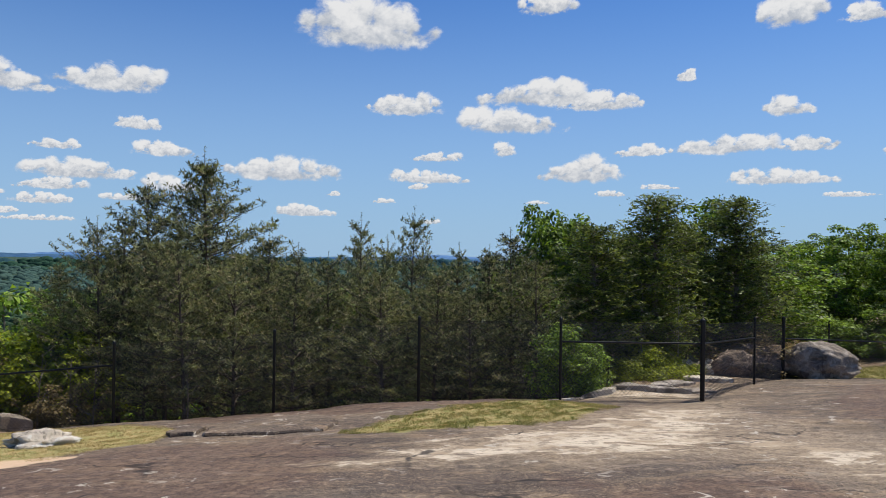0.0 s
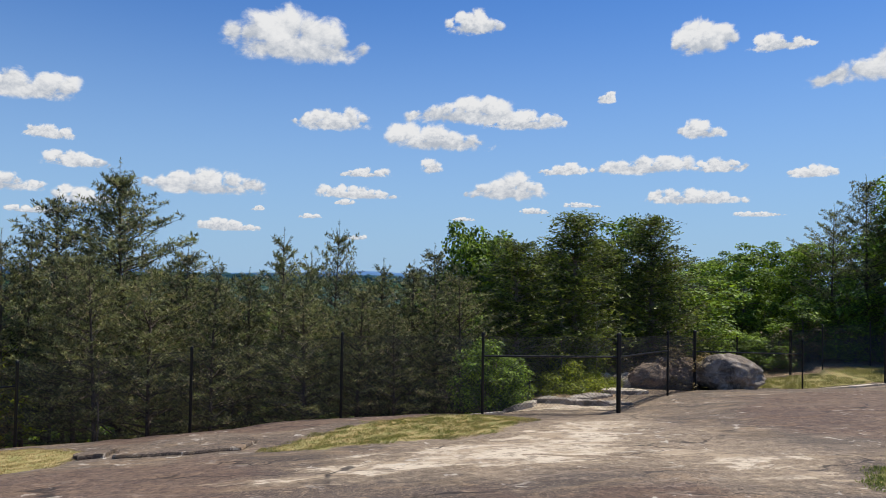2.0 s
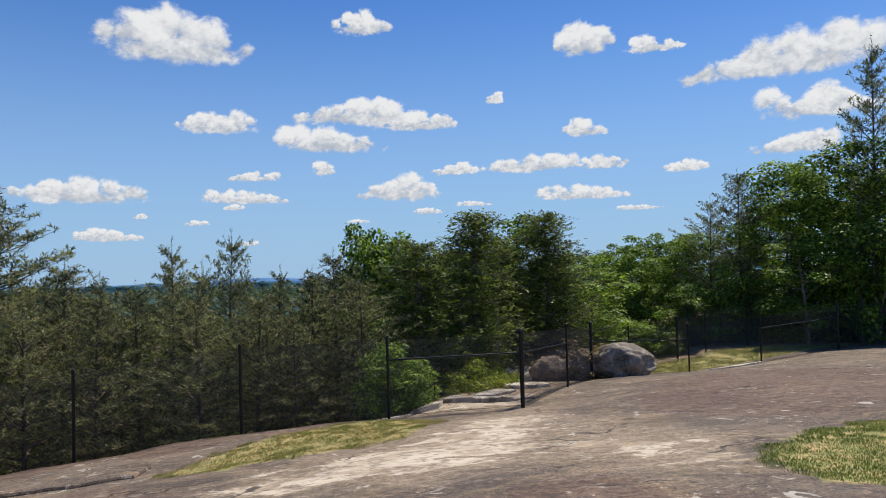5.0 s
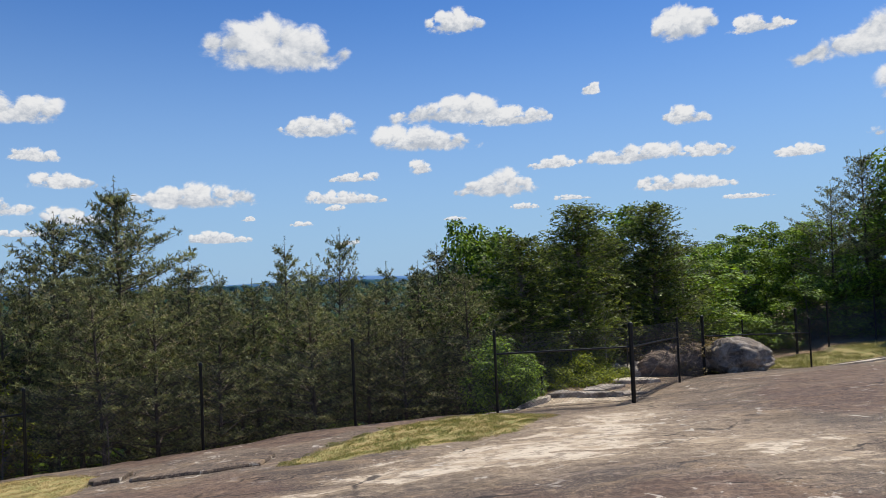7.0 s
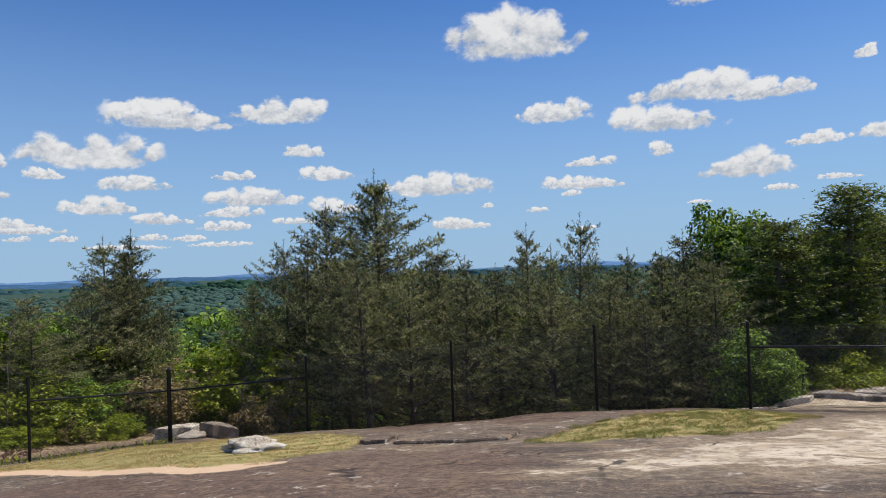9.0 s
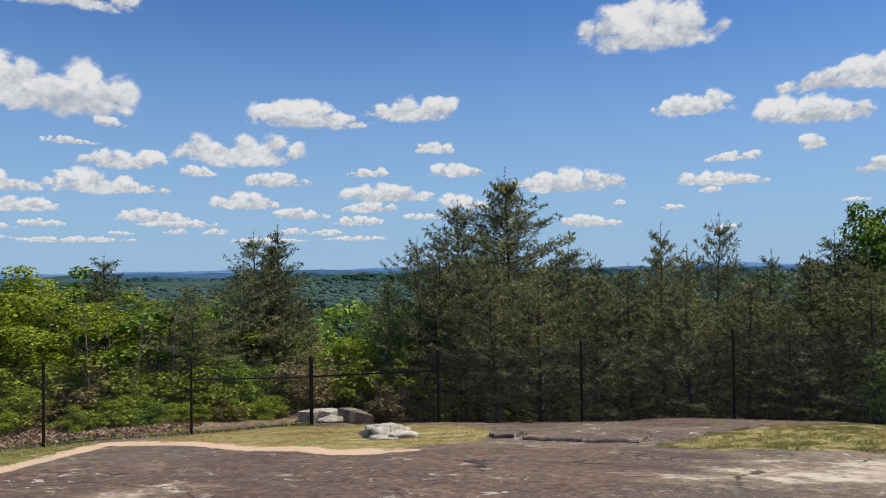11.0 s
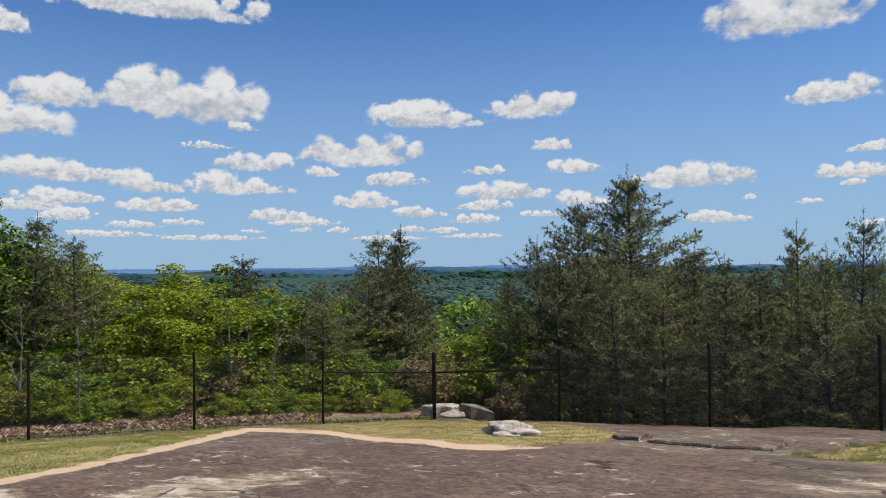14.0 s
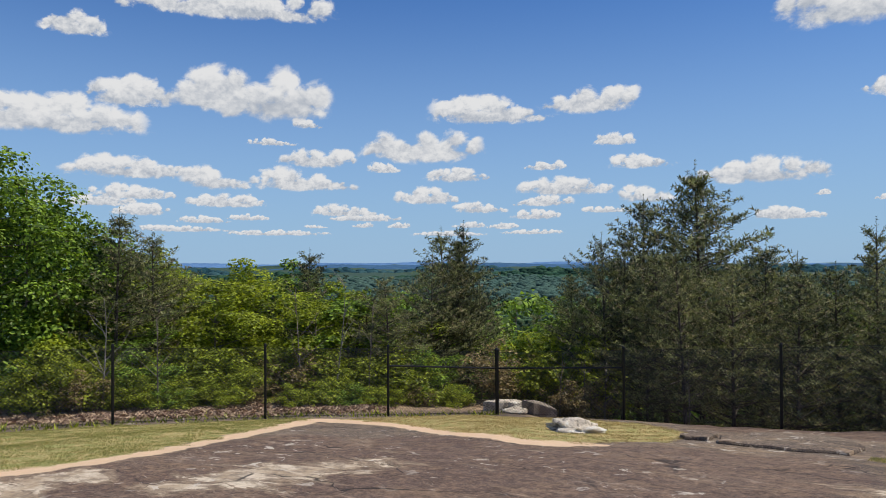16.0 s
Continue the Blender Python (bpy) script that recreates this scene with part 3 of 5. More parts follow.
CLOUDS_C = [(-60.2, 3.7, 4.1, 0.9), (-45.0, 3.8, 5.0, 1.0), (-38.4, 5.0, 5.0, 1.4), (-34.1, 4.0, 4.3, 0.9), (-27.3, 5.6, 7.3, 1.4), (-20.8, 4.9, 4.6, 1.4), (-29.1, 4.5, 4.6, 0.9), (-29.6, 3.4, 4.1, 0.8), (-40.7, 2.6, 1.8, 0.5), (-55.8, 3.0, 3.7, 0.6), (-52.5, 3.2, 3.2, 0.5), (-35.0, 2.6, 2.7, 0.5), (-32.3, 2.5, 2.7, 0.5), (-54.1, 19.1, 16.5, 2.1), (-64.7, 16.6, 4.3, 1.6), (-41.8, 7.2, 2.7, 0.8), (-47.9, 10.6, 2.3, 0.8), (-50.7, 9.1, 3.7, 0.6), (-10.9, 3.0, 4.6, 0.7), (-43.7, 2.6, 1.8, 0.4), (-47.3, 2.5, 1.8, 0.3)]
CLOUDS_D = [(-57.0, 2.3, 7.0, 0.5), (-50.0, 2.0, 8.0, 0.45), (-43.5, 3.2, 6.0, 0.6), (-36.5, 1.9, 6.0, 0.4), (-30.0, 2.0, 5.0, 0.4), (-24.0, 3.7, 4.0, 0.5), (-63.5, 4.3, 6.0, 0.8), (17.0, 5.2, 3.0, 0.4), (30.0, 4.4, 3.5, 0.4), (7.5, 4.0, 2.0, 0.3)]
for i, c in enumerate(CLOUDS_A + CLOUDS_B + CLOUDS_C + CLOUDS_D):
    cloud(*c, 300 + i, far=3900.0 + 6 * i)


# ---- chain-link fences ----
TALL = 1.56


def post(x, y, parent, tall=TALL, radius=0.026):
    z = height(x, y)
    s = Soup()
    s.tube([(x, y, z - 0.15), (x, y, z + tall)], [radius, radius], 10)
    p = s.make("post", BLACK, parent)
    c = Soup()
    c.tube([(x, y, z + tall - 0.02), (x, y, z + tall + 0.015), (x, y, z + tall + 0.045), (x, y, z + tall + 0.06)], [radius * 1.18, radius * 1.18, radius * 0.8, radius * 0.2], 10)
    c.make("cap", BLACK, p)
    return Vector((x, y, z))


def rail(a, b, parent, up, radius=0.019):
    s = Soup()
    s.tube([a + Vector((0, 0, up)), b + Vector((0, 0, up))], [radius, radius], 8)
    s.make("brace_rail", BLACK, parent)


def wire(a, b, parent, up_a, up_b, radius=0.004, name="tension_wire"):
    s = Soup()
    s.tube([a + Vector((0, 0, up_a)), b + Vector((0, 0, up_b))], [radius, radius], 4)
    s.make(name, BLACK, parent)


def netting(a, b, parent, tall=1.50, pitch=0.078, radius=0.0025):
    """Woven diamond wire between two posts, following the ground."""
    s = Soup()
    length = (Vector((b.x, b.y)) - Vector((a.x, a.y))).length
    low = lambda u: height(a.x + (b.x - a.x) * u / length, a.y + (b.y - a.y) * u / length) + 0.03
    lows = [low(length * i / 8) for i in range(9)]

    def place(u, v, off):
        k = min(7, max(0, int(8 * u / length)))
        w = 8 * u / length - k
        z = lows[k] * (1 - w) + lows[k + 1] * w
        top = a.z * (1 - u / length) + b.z * u / length + 0.03
        zz = z + (top + tall - z) * v / tall
        nx, ny = -(b.y - a.y) / length, (b.x - a.x) / length
        return (a.x + (b.x - a.x) * u / length + nx * off, a.y + (b.y - a.y) * u / length + ny * off, zz)

    for way in (1, -1):
        u0 = -tall if way > 0 else 0.0
        while u0 < length + (0 if way > 0 else tall):
            if way > 0:
                va, vb = max(0.0, -u0), min(tall, length - u0)
            else:
                va, vb = max(0.0, u0 - length), min(tall, u0)
            if vb - va > 0.03:
                steps = 3
                pts = [place(u0 + way * (va + (vb - va) * q / steps), va + (vb - va) * q / steps, 0.003 * way) for q in range(steps + 1)]
                s.tube(pts, [radius] * len(pts), 3, False)
            u0 += pitch
    s.make("wire_netting", WIRE, parent)


def build_fence(points, ends, braces, label, extra={}):
    """points: post places; ends: indexes of stout posts; braces: indexes of panels with a brace rail."""
    f = tagged(new("chain_link_fence"), label, "fence")
    feet = [post(x, y, f, TALL + (0.02 if i in ends else 0) + extra.get(i, 0), 0.046 if i in ends else 0.028) for i, (x, y) in enumerate(points)]
    for i, (a, b) in enumerate(zip(feet, feet[1:])):
        netting(a, b, f)
        wire(a, b, f, TALL - 0.04, TALL - 0.04)
        wire(a, b, f, 0.05, 0.05)
        if i in braces:
            rail(a, b, f, TALL * 0.73)
            if i in ends:
                wire(a, b, f, 0.1, TALL * 0.73, 0.005, "truss_rod")
            else:
                wire(a, b, f, TALL * 0.73, 0.1, 0.005, "truss_rod")
    return f


build_fence([(-19.5, 1.0), (-17.2, 2.6), (-15.6, 4.2)] + FENCE + [(23.5, 22.0)], (6, 11, 13, 16), (5, 6, 10, 11, 13, 15), "black vinyl-coated chain-link fence along the rock edge", {13: 0.12, 12: 0.03})
build_fence([(11.0, 26.5), (14.0, 25.6), (15.4, 24.4), (16.3, 23.9), (18.3, 24.1), (20.1, 24.3), (23.0, 23.8), (26.0, 24.4)], (2, 6), (), "black chain-link fence beyond the grass strip")


# ---- trees ----
def stem(r, tall, lean=0.04, n=8):
    pts, x, y = [], 0.0, 0.0
    dx, dy = r.uniform(-lean, lean), r.uniform(-lean, lean)
    for i in range(n + 1):
        pts.append(Vector((x, y, tall * i / n)))
        dx, dy = dx + r.uniform(-lean, lean) * 0.6, dy + r.uniform(-lean, lean) * 0.6
        x, y = x + dx * tall / n, y + dy * tall / n
    return pts


def along(pts, t):
    k = min(len(pts) - 2, int(t * (len(pts) - 1)))
    return pts[k].lerp(pts[k + 1], t * (len(pts) - 1) - k)


def tufts(centres, sizes, r, spikes=4, width=0.11, up=0.35):
    """Stars of slim needles, all joined at each centre."""
    c, s = np.asarray(centres), np.asarray(sizes)
    n = len(c)
    d = r.normal(size=(n, spikes, 3))
    d[:, :, 2] += up
    d /= np.linalg.norm(d, axis=2)[:, :, None]
    side = np.cross(d, r.normal(size=d.shape))
    side /= np.linalg.norm(side, axis=2)[:, :, None] + 1e-9
    long = (s[:, None] * r.uniform(0.7, 1.25, (n, spikes)))[:, :, None]
    v = np.concatenate([c[:, None], c[:, None] + d * long * 0.45 + side * long * width * 2, c[:, None] + d * long], 1).reshape(-1, 3)
    k = np.arange(n)[:, None] * (2 * spikes + 1)
    j = np.arange(spikes)[None]
    return v, np.stack([k + 0 * j, k + 1 + j, k + 1 + spikes + j], -1).reshape(-1, 3)


def leaves(centres, sizes, r, normals=None, simple=False):
    """Pointed leaves, folded along the rib or, where small, of one face; they face the normals given, more or less."""
    c, s = np.asarray(centres), np.asarray(sizes)[:, None]
    n = np.array([0, 0, 0.7]) + r.normal(size=c.shape) * 0.5
    n = n + (normals if normals is not None else 0)
    n /= np.linalg.norm(n, axis=1)[:, None] + 1e-9
    d = np.cross(n, r.normal(size=c.shape))
    d /= np.linalg.norm(d, axis=1)[:, None] + 1e-9
    side = np.cross(d, n)
    if simple:
        v = np.stack([c - d * s * 0.45, c + d * s * 0.2 + side * s * 0.46, c + d * s * 0.5 - side * s * 0.34], 1).reshape(-1, 3)
        return v, np.arange(len(v)).reshape(-1, 3)
    v = np.stack([c - d * s * 0.5, c + side * s * 0.36 + n * s * 0.1, c + d * s * 0.5, c - side * s * 0.36 + n * s * 0.1], 1).reshape(-1, 3)
    k = np.arange(0, len(v), 4)
    return v, np.stack([np.stack([k, k + 1, k + 2], -1), np.stack([k, k + 2, k + 3], -1)], 1).reshape(-1, 3)


def clumps(centres, radii, count, r, flat=0.72):
    """Places of leaves in rounded sprays, most of them on the upper outside of each spray, and which way they face."""
    c, w = np.asarray(centres), np.asarray(radii)
    pick = r.choice(len(c), count, p=w ** 2 / (w ** 2).sum())
    d = r.normal(size=(count, 3))
    d[:, 2] += 0.45
    d /= np.linalg.norm(d, axis=1)[:, None]
    lump = 1 + 0.25 * np.sin(d[:, 0] * 5 + pick * 1.7) * np.sin(d[:, 1] * 6 + pick) + 0.12 * np.sin(d[:, 2] * 11 + pick * 2.3)
    p = c[pick] + d * (w[pick] * lump * r.uniform(0.28, 1.0, count) ** 0.4)[:, None] * np.array([1.1, 1.1, flat])
    return p, d


def pine(seed, tall=8.0, spread=2.3, thin=1.0, bare=0.12, cone=False):
    """A rough young pine: whorls of upturned limbs with tufted twigs, broad below."""
    r = np.random.RandomState(seed)
    t = tagged(new("pine_tree"), "dark olive pine with rough tufted limbs behind the fence", "tree")
    wood, limbs = Soup(), Soup()
    pts = stem(r, tall, 0.022)
    wood.tube(pts, [0.085 * (1 - 0.93 * i / (len(pts) - 1)) + 0.006 for i in range(len(pts))], 8)
    cs, ss = [], []
    h = bare
    while h < 0.985:
        k = 1 - h
        reach = spread * (0.13 + 0.87 * min(1, k * 1.9) ** 0.85)
        if cone:
            reach = spread * (0.02 + 0.98 * k ** 0.78)
        if h < 0.3:
            reach *= 0.75
        turn = r.uniform(0, 6.28)
        for b in range(r.randint(6, 9) if cone else r.randint(4, 7)):
            a = turn + b * 6.28 / (7.0 if cone else 5.0) + r.uniform(-0.4, 0.4)
            n = reach * r.uniform(0.5, 1.12)
            rise = r.uniform(0.0, 0.42) + (0.4 if cone else 0.65) * h
            base = along(pts, min(0.999, h + r.uniform(-0.012, 0.012)))
            path = [base]
            for q in range(1, 5):
                u = q / 4
                path.append(base + Vector((math.cos(a) * n * u, math.sin(a) * n * u, n * (rise * u - 0.28 * u * u + 0.22 * u ** 3) + r.uniform(-0.04, 0.04))))
            limbs.tube(path, [0.024 * (1 - 0.8 * q / 4) * (0.5 + k) for q in range(5)], 3, False)
            steps = max(3, int(n / 0.19 * thin))
            for q in range(steps + 1):
                u = 0.2 + 0.79 * q / steps + r.uniform(-0.03, 0.03)
                p = along(path, min(0.999, max(0.02, u)))
                ahead = Vector((math.cos(a), math.sin(a), 0.25 + 0.5 * h))
                for side in (-1, 1):
                    w = side * r.uniform(0.5, 1.3)
                    d = Vector((ahead.x * math.cos(w) - ahead.y * math.sin(w), ahead.x * math.sin(w) + ahead.y * math.cos(w), ahead.z + r.uniform(-0.15, 0.45))).normalized()
                    m = (0.30 * n * (1.08 - u) + 0.10) * r.uniform(0.7, 1.3)
                    e = p + d * m
                    if r.uniform() < 0.2:
                        limbs.tube([p, e], [0.007, 0.003], 3, False)
                    for g in range(2):
                        cs.append(tuple(p.lerp(e, 0.4 + 0.65 * (g + r.uniform(0, 1)) / 2) + Vector(r.normal(size=3)) * 0.02)), ss.append(r.uniform(0.10, 0.165))
        h += r.uniform(0.022, 0.036) if cone else r.uniform(0.032, 0.055)
    # the leading shoot and the candles round it
    for b in range(5):
        a, n = b * 1.26 + r.uniform(0, 1), 0.30 if b else 0.0
        foot = along(pts, 0.999) - Vector((0, 0, 0.25 if b else 0.1))
        tip = foot + Vector((math.cos(a) * n, math.sin(a) * n, 0.45 if b else 0.6))
        limbs.tube([foot, tip], [0.010, 0.004], 3, False)
        for q in range(8):
            cs.append(tuple(foot.lerp(tip, q / 7))), ss.append(0.085)
    wood.make("trunk", PINE_BARK, t)
    limbs.make("branchwork", PINE_BARK, t)
    v, f = tufts(cs, ss, r, 5, 0.095, 0.8)
    mesh("crown", v, f, NEEDLES, t)
    return t


def cedar(seed, tall=7.0, spread=1.45):
    """A dense dark column of fine sprays."""
    r = np.random.RandomState(seed)
    t = tagged(new("cedar_tree"), "dense dark green evergreen with a ragged column shape", "tree")
    wood = Soup()
    pts = stem(r, tall, 0.012)
    wood.tube(pts, [0.10 * (1 - 0.92 * i / (len(pts) - 1)) + 0.006 for i in range(len(pts))], 8)
    limbs = Soup()
    cs, ss = [], []
    for i in range(330):
        h = r.uniform(0.08, 0.99)
        a = r.uniform(0, 6.28)
        n = spread * (1 - h) ** 0.38 * r.uniform(0.35, 1.08) * (0.75 if h < 0.2 else 1) + 0.1
        base = along(pts, h)
        tip = base + Vector((math.cos(a) * n, math.sin(a) * n, n * r.uniform(0.25, 0.8)))
        limbs.tube([base, base.lerp(tip, 0.5) - Vector((0, 0, 0.05)), tip], [0.016, 0.011, 0.004], 4, False)
        for _ in range(int(12 + 13 * n)):
            u = r.uniform(0.3, 1.03)
            cs.append(tuple(base.lerp(tip, u) + Vector(r.normal(size=3)) * 0.10)), ss.append(r.uniform(0.06, 0.125))
    wood.make("trunk", BARK, t)
    limbs.make("branchwork", BARK, t)
    v, f = tufts(cs, ss, r, 4, 0.17, 0.7)
    mesh("crown", v, f, CEDAR, t)
    return t


def broadleaf(seed, tall=8.0, spread=2.6, mat=None, bark=None, low=0.06, label="leafy green broadleaf tree in spring leaf", size=0.18, count=8000, simple=False):
    """A forked tree whose limbs end in rounded sprays of single leaves, with gaps between."""
    r = np.random.RandomState(seed)
    t = tagged(new("broadleaf_tree"), label, "tree")
    wood, limbs = Soup(), Soup()
    pts = stem(r, tall * 0.88, 0.025)
    wood.tube(pts, [0.11 * (1 - 0.85 * i / (len(pts) - 1)) for i in range(len(pts))], 8)
    tips, radii = [], []
    many = int(13 + tall * 1.1)
    for i in range(many):
        h = low + (0.98 - low) * (i + r.uniform()) / many
        a = i * 2.4 + r.uniform(-0.7, 0.7)
        n = spread * r.uniform(0.5, 1.0) * math.sqrt(max(0.12, 1 - ((h - 0.42) / 0.63) ** 2))
        base = along(pts, h)
        tip = base + Vector((math.cos(a) * n, math.sin(a) * n, n * r.uniform(0.1, 0.7)))
        mid = base.lerp(tip, 0.5) + Vector(r.normal(size=3)) * 0.12
        limbs.tube([base, mid, tip], [0.035, 0.02, 0.007], 4, False)
        tips.append(tuple(tip)), radii.append(spread * r.uniform(0.19, 0.31))
        for _ in range(1):
            p = base.lerp(tip, r.uniform(0.4, 0.8))
            e = p + Vector(r.normal(size=3)) * 0.16 * spread + Vector((0, 0, 0.15))
            limbs.tube([p, e], [0.011, 0.004], 3, False)
            tips.append(tuple(e)), radii.append(spread * r.uniform(0.14, 0.24))
    tips.append(tuple(along(pts, 0.999))), radii.append(spread * 0.22)
    wood.make("trunk", bark or BARK, t)
    limbs.make("branchwork", bark or BARK, t)
    p, d = clumps(tips, radii, count, r)
    v, f = leaves(p, r.uniform(0.6, 1.2, count) * size, r, d, simple)
    mesh("crown", v, f, mat or LEAVES, t)
    return t


def shrub(seed, tall=2.2, spread=1.2, mat=None, label="leafy green shrub growing outside the fence", count=5200, size=0.088, stems=26):
    """Many thin stems from one foot, each with small sprays of leaves."""
    r = np.random.RandomState(seed)
    t = tagged(new("shrub"), label, "shrub")
    limbs = Soup()
    cs, ws = [], []
    for i in range(stems):
        a, n = r.uniform(0, 6.28), spread * r.uniform(0.15, 1.0)
        z = tall * r.uniform(0.3, 0.96) * math.sqrt(max(0.1, 1 - (n / spread) ** 2 * 0.8))
        tip = Vector((math.cos(a) * n, math.sin(a) * n, z))
        base = Vector((r.normal() * 0.1, r.normal() * 0.1, -0.1))
        limbs.tube([base, base.lerp(tip, 0.5) + Vector((0, 0, 0.15)), tip], [0.016, 0.01, 0.004], 4, False)
        cs.append(tuple(tip)), ws.append(r.uniform(0.16, 0.36))
        cs.append(tuple(base.lerp(tip, r.uniform(0.4, 0.8)))), ws.append(r.uniform(0.14, 0.28))
    p, d = clumps(cs, ws, count, r, 0.8)
    p[:, 2] = np.maximum(p[:, 2], 0.03)
    limbs.make("branchwork", BARK, t)
    v, f = leaves(p, r.uniform(0.6, 1.25, count) * size, r, d, True)
    mesh("crown", v, f, mat or FRESH, t)
    return t


KINDS = {
    "pine": ([lambda: pine(1), lambda: pine(2, spread=1.9, bare=0.22), lambda: pine(3, spread=2.6), lambda: pine(4, spread=2.0, thin=0.85, bare=0.25), lambda: pine(5, spread=2.2, bare=0.2), lambda: pine(8, spread=4.1, bare=0.1, cone=True)], 8.0),
    "cedar": ([lambda: cedar(11), lambda: cedar(12, spread=1.6), lambda: cedar(13, spread=1.3)], 7.0),
    "broad": ([lambda: broadleaf(21), lambda: broadleaf(22, spread=2.2), lambda: broadleaf(23, mat=FRESH, label="bright yellow-green broadleaf tree in fresh leaf"), lambda: broadleaf(24, spread=3.0, low=0.2)], 8.0),
    "tallbroad": ([lambda: broadleaf(31, 13.0, 3.6, low=0.05, size=0.215, count=9000, label="tall dense green broadleaf tree at the wood's edge"), lambda: broadleaf(32, 13.0, 3.2, low=0.05, size=0.215, count=9000, label="tall dense green broadleaf tree at the wood's edge")], 13.0),
    "farpine": ([lambda: pine(6, thin=0.5, bare=0.32), lambda: pine(7, spread=1.9, thin=0.5, bare=0.3)], 8.0),
    "farbroad": ([lambda: broadleaf(26, count=6800, size=0.18, simple=True), lambda: broadleaf(27, spread=2.3, count=6800, size=0.18, simple=True), lambda: broadleaf(28, mat=FRESH, count=7600, size=0.15, simple=True, label="bright yellow-green broadleaf tree in fresh leaf")], 8.0),
    "slopebroad": ([lambda: broadleaf(29, count=2600, size=0.30, simple=True, label="broadleaf tree on the slope below the rock"), lambda: broadleaf(30, spread=2.3, count=2600, size=0.30, simple=True, label="broadleaf tree on the slope below the rock")], 8.0),
    "shrub": ([lambda: shrub(41), lambda: shrub(42, mat=LEAVES), lambda: shrub(43), lambda: shrub(44, mat=RUSSET, label="shrub with thin russet and olive leaves", count=3400)], 2.2),
    "bush": ([lambda: shrub(45, 2.2, 0.85, LEAVES, "dense rounded green bush at the fence", 9000, 0.075, 40)], 2.2),
    "vines": ([lambda: shrub(46, 1.0, 1.0, FRESH, "low bright green tangle of vines over the ground", 6000, 0.075, 34)], 1.0),
}
MADE = {}
PLANTED = [0]


def plant(kind, x, y, top, width=1.0, which=None):
    """Stand a tree of that kind on the ground with its top at the height given."""
    makers, tall = KINDS[kind]
    PLANTED[0] += 1
    n = PLANTED[0]
    i = (n * 7 + n // 3) % min(5, len(makers)) if which is None else which
    room = 0.9 if kind == "shrub" and x > -8 else 1.9
    while polygon_distance(np.array([x]), np.array([y]), YARD)[0][0] < room:
        x, y, top = x * 1.02, y * 1.02, 2.9 + (top - 2.9) * 1.02
    z = height(x, y) - 0.08
    s = max(0.3, (top - z) / tall)
    m = pose(x, y, z, 0, 0, (n * 137.5) % 360) @ Matrix.Diagonal((s ** 0.6 * width, s ** 0.6 * width, s, 1))
    if (kind, i) in MADE:
        first = MADE[kind, i].scale
        return copy_thing(MADE[kind, i], m @ Matrix.Diagonal((1 / first.x, 1 / first.y, 1 / first.z, 1)))
    MADE[kind, i] = makers[i]()
    MADE[kind, i].matrix_basis = m
    return MADE[kind, i]

# ---- the wood round the rock ----
plant("pine", -6.7, 20.4, 5.23, 1.12, which=5)
plant("pine", -8.3, 19.3, 4.32, 1.10)
plant("pine", -8.6, 17.8, 3.31, 0.8)
plant("pine", -4.9, 19.4, 3.06)
plant("pine", -4.2, 21.6, 2.66)
plant("pine", -3.0, 19.3, 2.47)
plant("pine", -2.1, 18.7, 3.49, 0.85)
plant("pine", -1.0, 18.8, 3.70, 0.75)
plant("pine", 0.3, 20.0, 2.78)
plant("pine", 1.1, 18.0, 2.76)
plant("pine", 1.9, 19.4, 3.18)
plant("pine", -6.5, 16.8, 3.00)
plant("pine", -9.9, 18.5, 2.30, 0.65)
plant("pine", -4.9, 16.8, 2.49)
plant("pine", -3.5, 16.6, 2.38)
plant("pine", -1.4, 16.9, 2.26)
plant("pine", -0.2, 17.0, 2.28)
plant("pine", 2.3, 17.3, 2.58)
plant("cedar", 4.0, 18.6, 3.54, 1.55)
plant("cedar", 5.9, 19.6, 4.43, 1.55)
plant("cedar", 7.9, 18.9, 4.31, 1.55)
plant("cedar", 5.7, 21.3, 3.39, 1.55)
plant("cedar", 7.5, 21.8, 3.77, 1.55)
plant("broad", 9.3, 25.3, 4.69, which=0)
plant("broad", 4.1, 23.7, 2.47, which=1)
plant("broad", 2.6, 21.9, 2.14, which=0)
plant("broad", 17.6, 35.9, 3.70, which=3)
plant("broad", 16.5, 29.7, 4.06, which=1)
plant("broad", 17.9, 31.4, 4.14, which=3)
plant("broad", 20.3, 40.3, 4.00, which=1)
plant("broad", 19.4, 30.4, 4.25, which=0)
plant("tallbroad", 22.0, 26.0, 7.75)
plant("tallbroad", 23.2, 23.6, 8.41)
plant("tallbroad", 25.8, 28.0, 7.58)
plant("tallbroad", 23.9, 29.6, 5.96)
plant("pine", 19.9, 26.5, 6.49, 0.95)
plant("pine", 22.9, 22.5, 10.76, 0.85)
plant("pine", -14.0, 17.7, 3.62)
plant("pine", -14.0, 18.9, 3.81)
plant("pine", -8.2, 18.0, 3.42, 0.8)
plant("pine", -18.2, 15.2, 2.96)
plant("pine", -17.9, 8.6, 3.98)
plant("pine", -18.3, 9.9, 3.43)
plant("pine", -13.9, 16.6, 2.73)
plant("pine", -13.5, 14.3, 2.29)
plant("tallbroad", -19.0, 6.2, 6.29, 0.80)
plant("tallbroad", -19.2, 7.0, 5.66, 0.80)
plant("tallbroad", -19.4, 8.0, 4.82, 0.80)
plant("tallbroad", -19.8, 9.3, 4.00, 0.80)
plant("broad", -22.4, 12.9, 3.34)
plant("broad", -18.6, 13.1, 2.94)
plant("broad", -20.2, 16.0, 2.72)
plant("broad", -15.7, 14.9, 2.23, which=2)
plant("broad", -16.6, 10.7, 2.04, which=2)
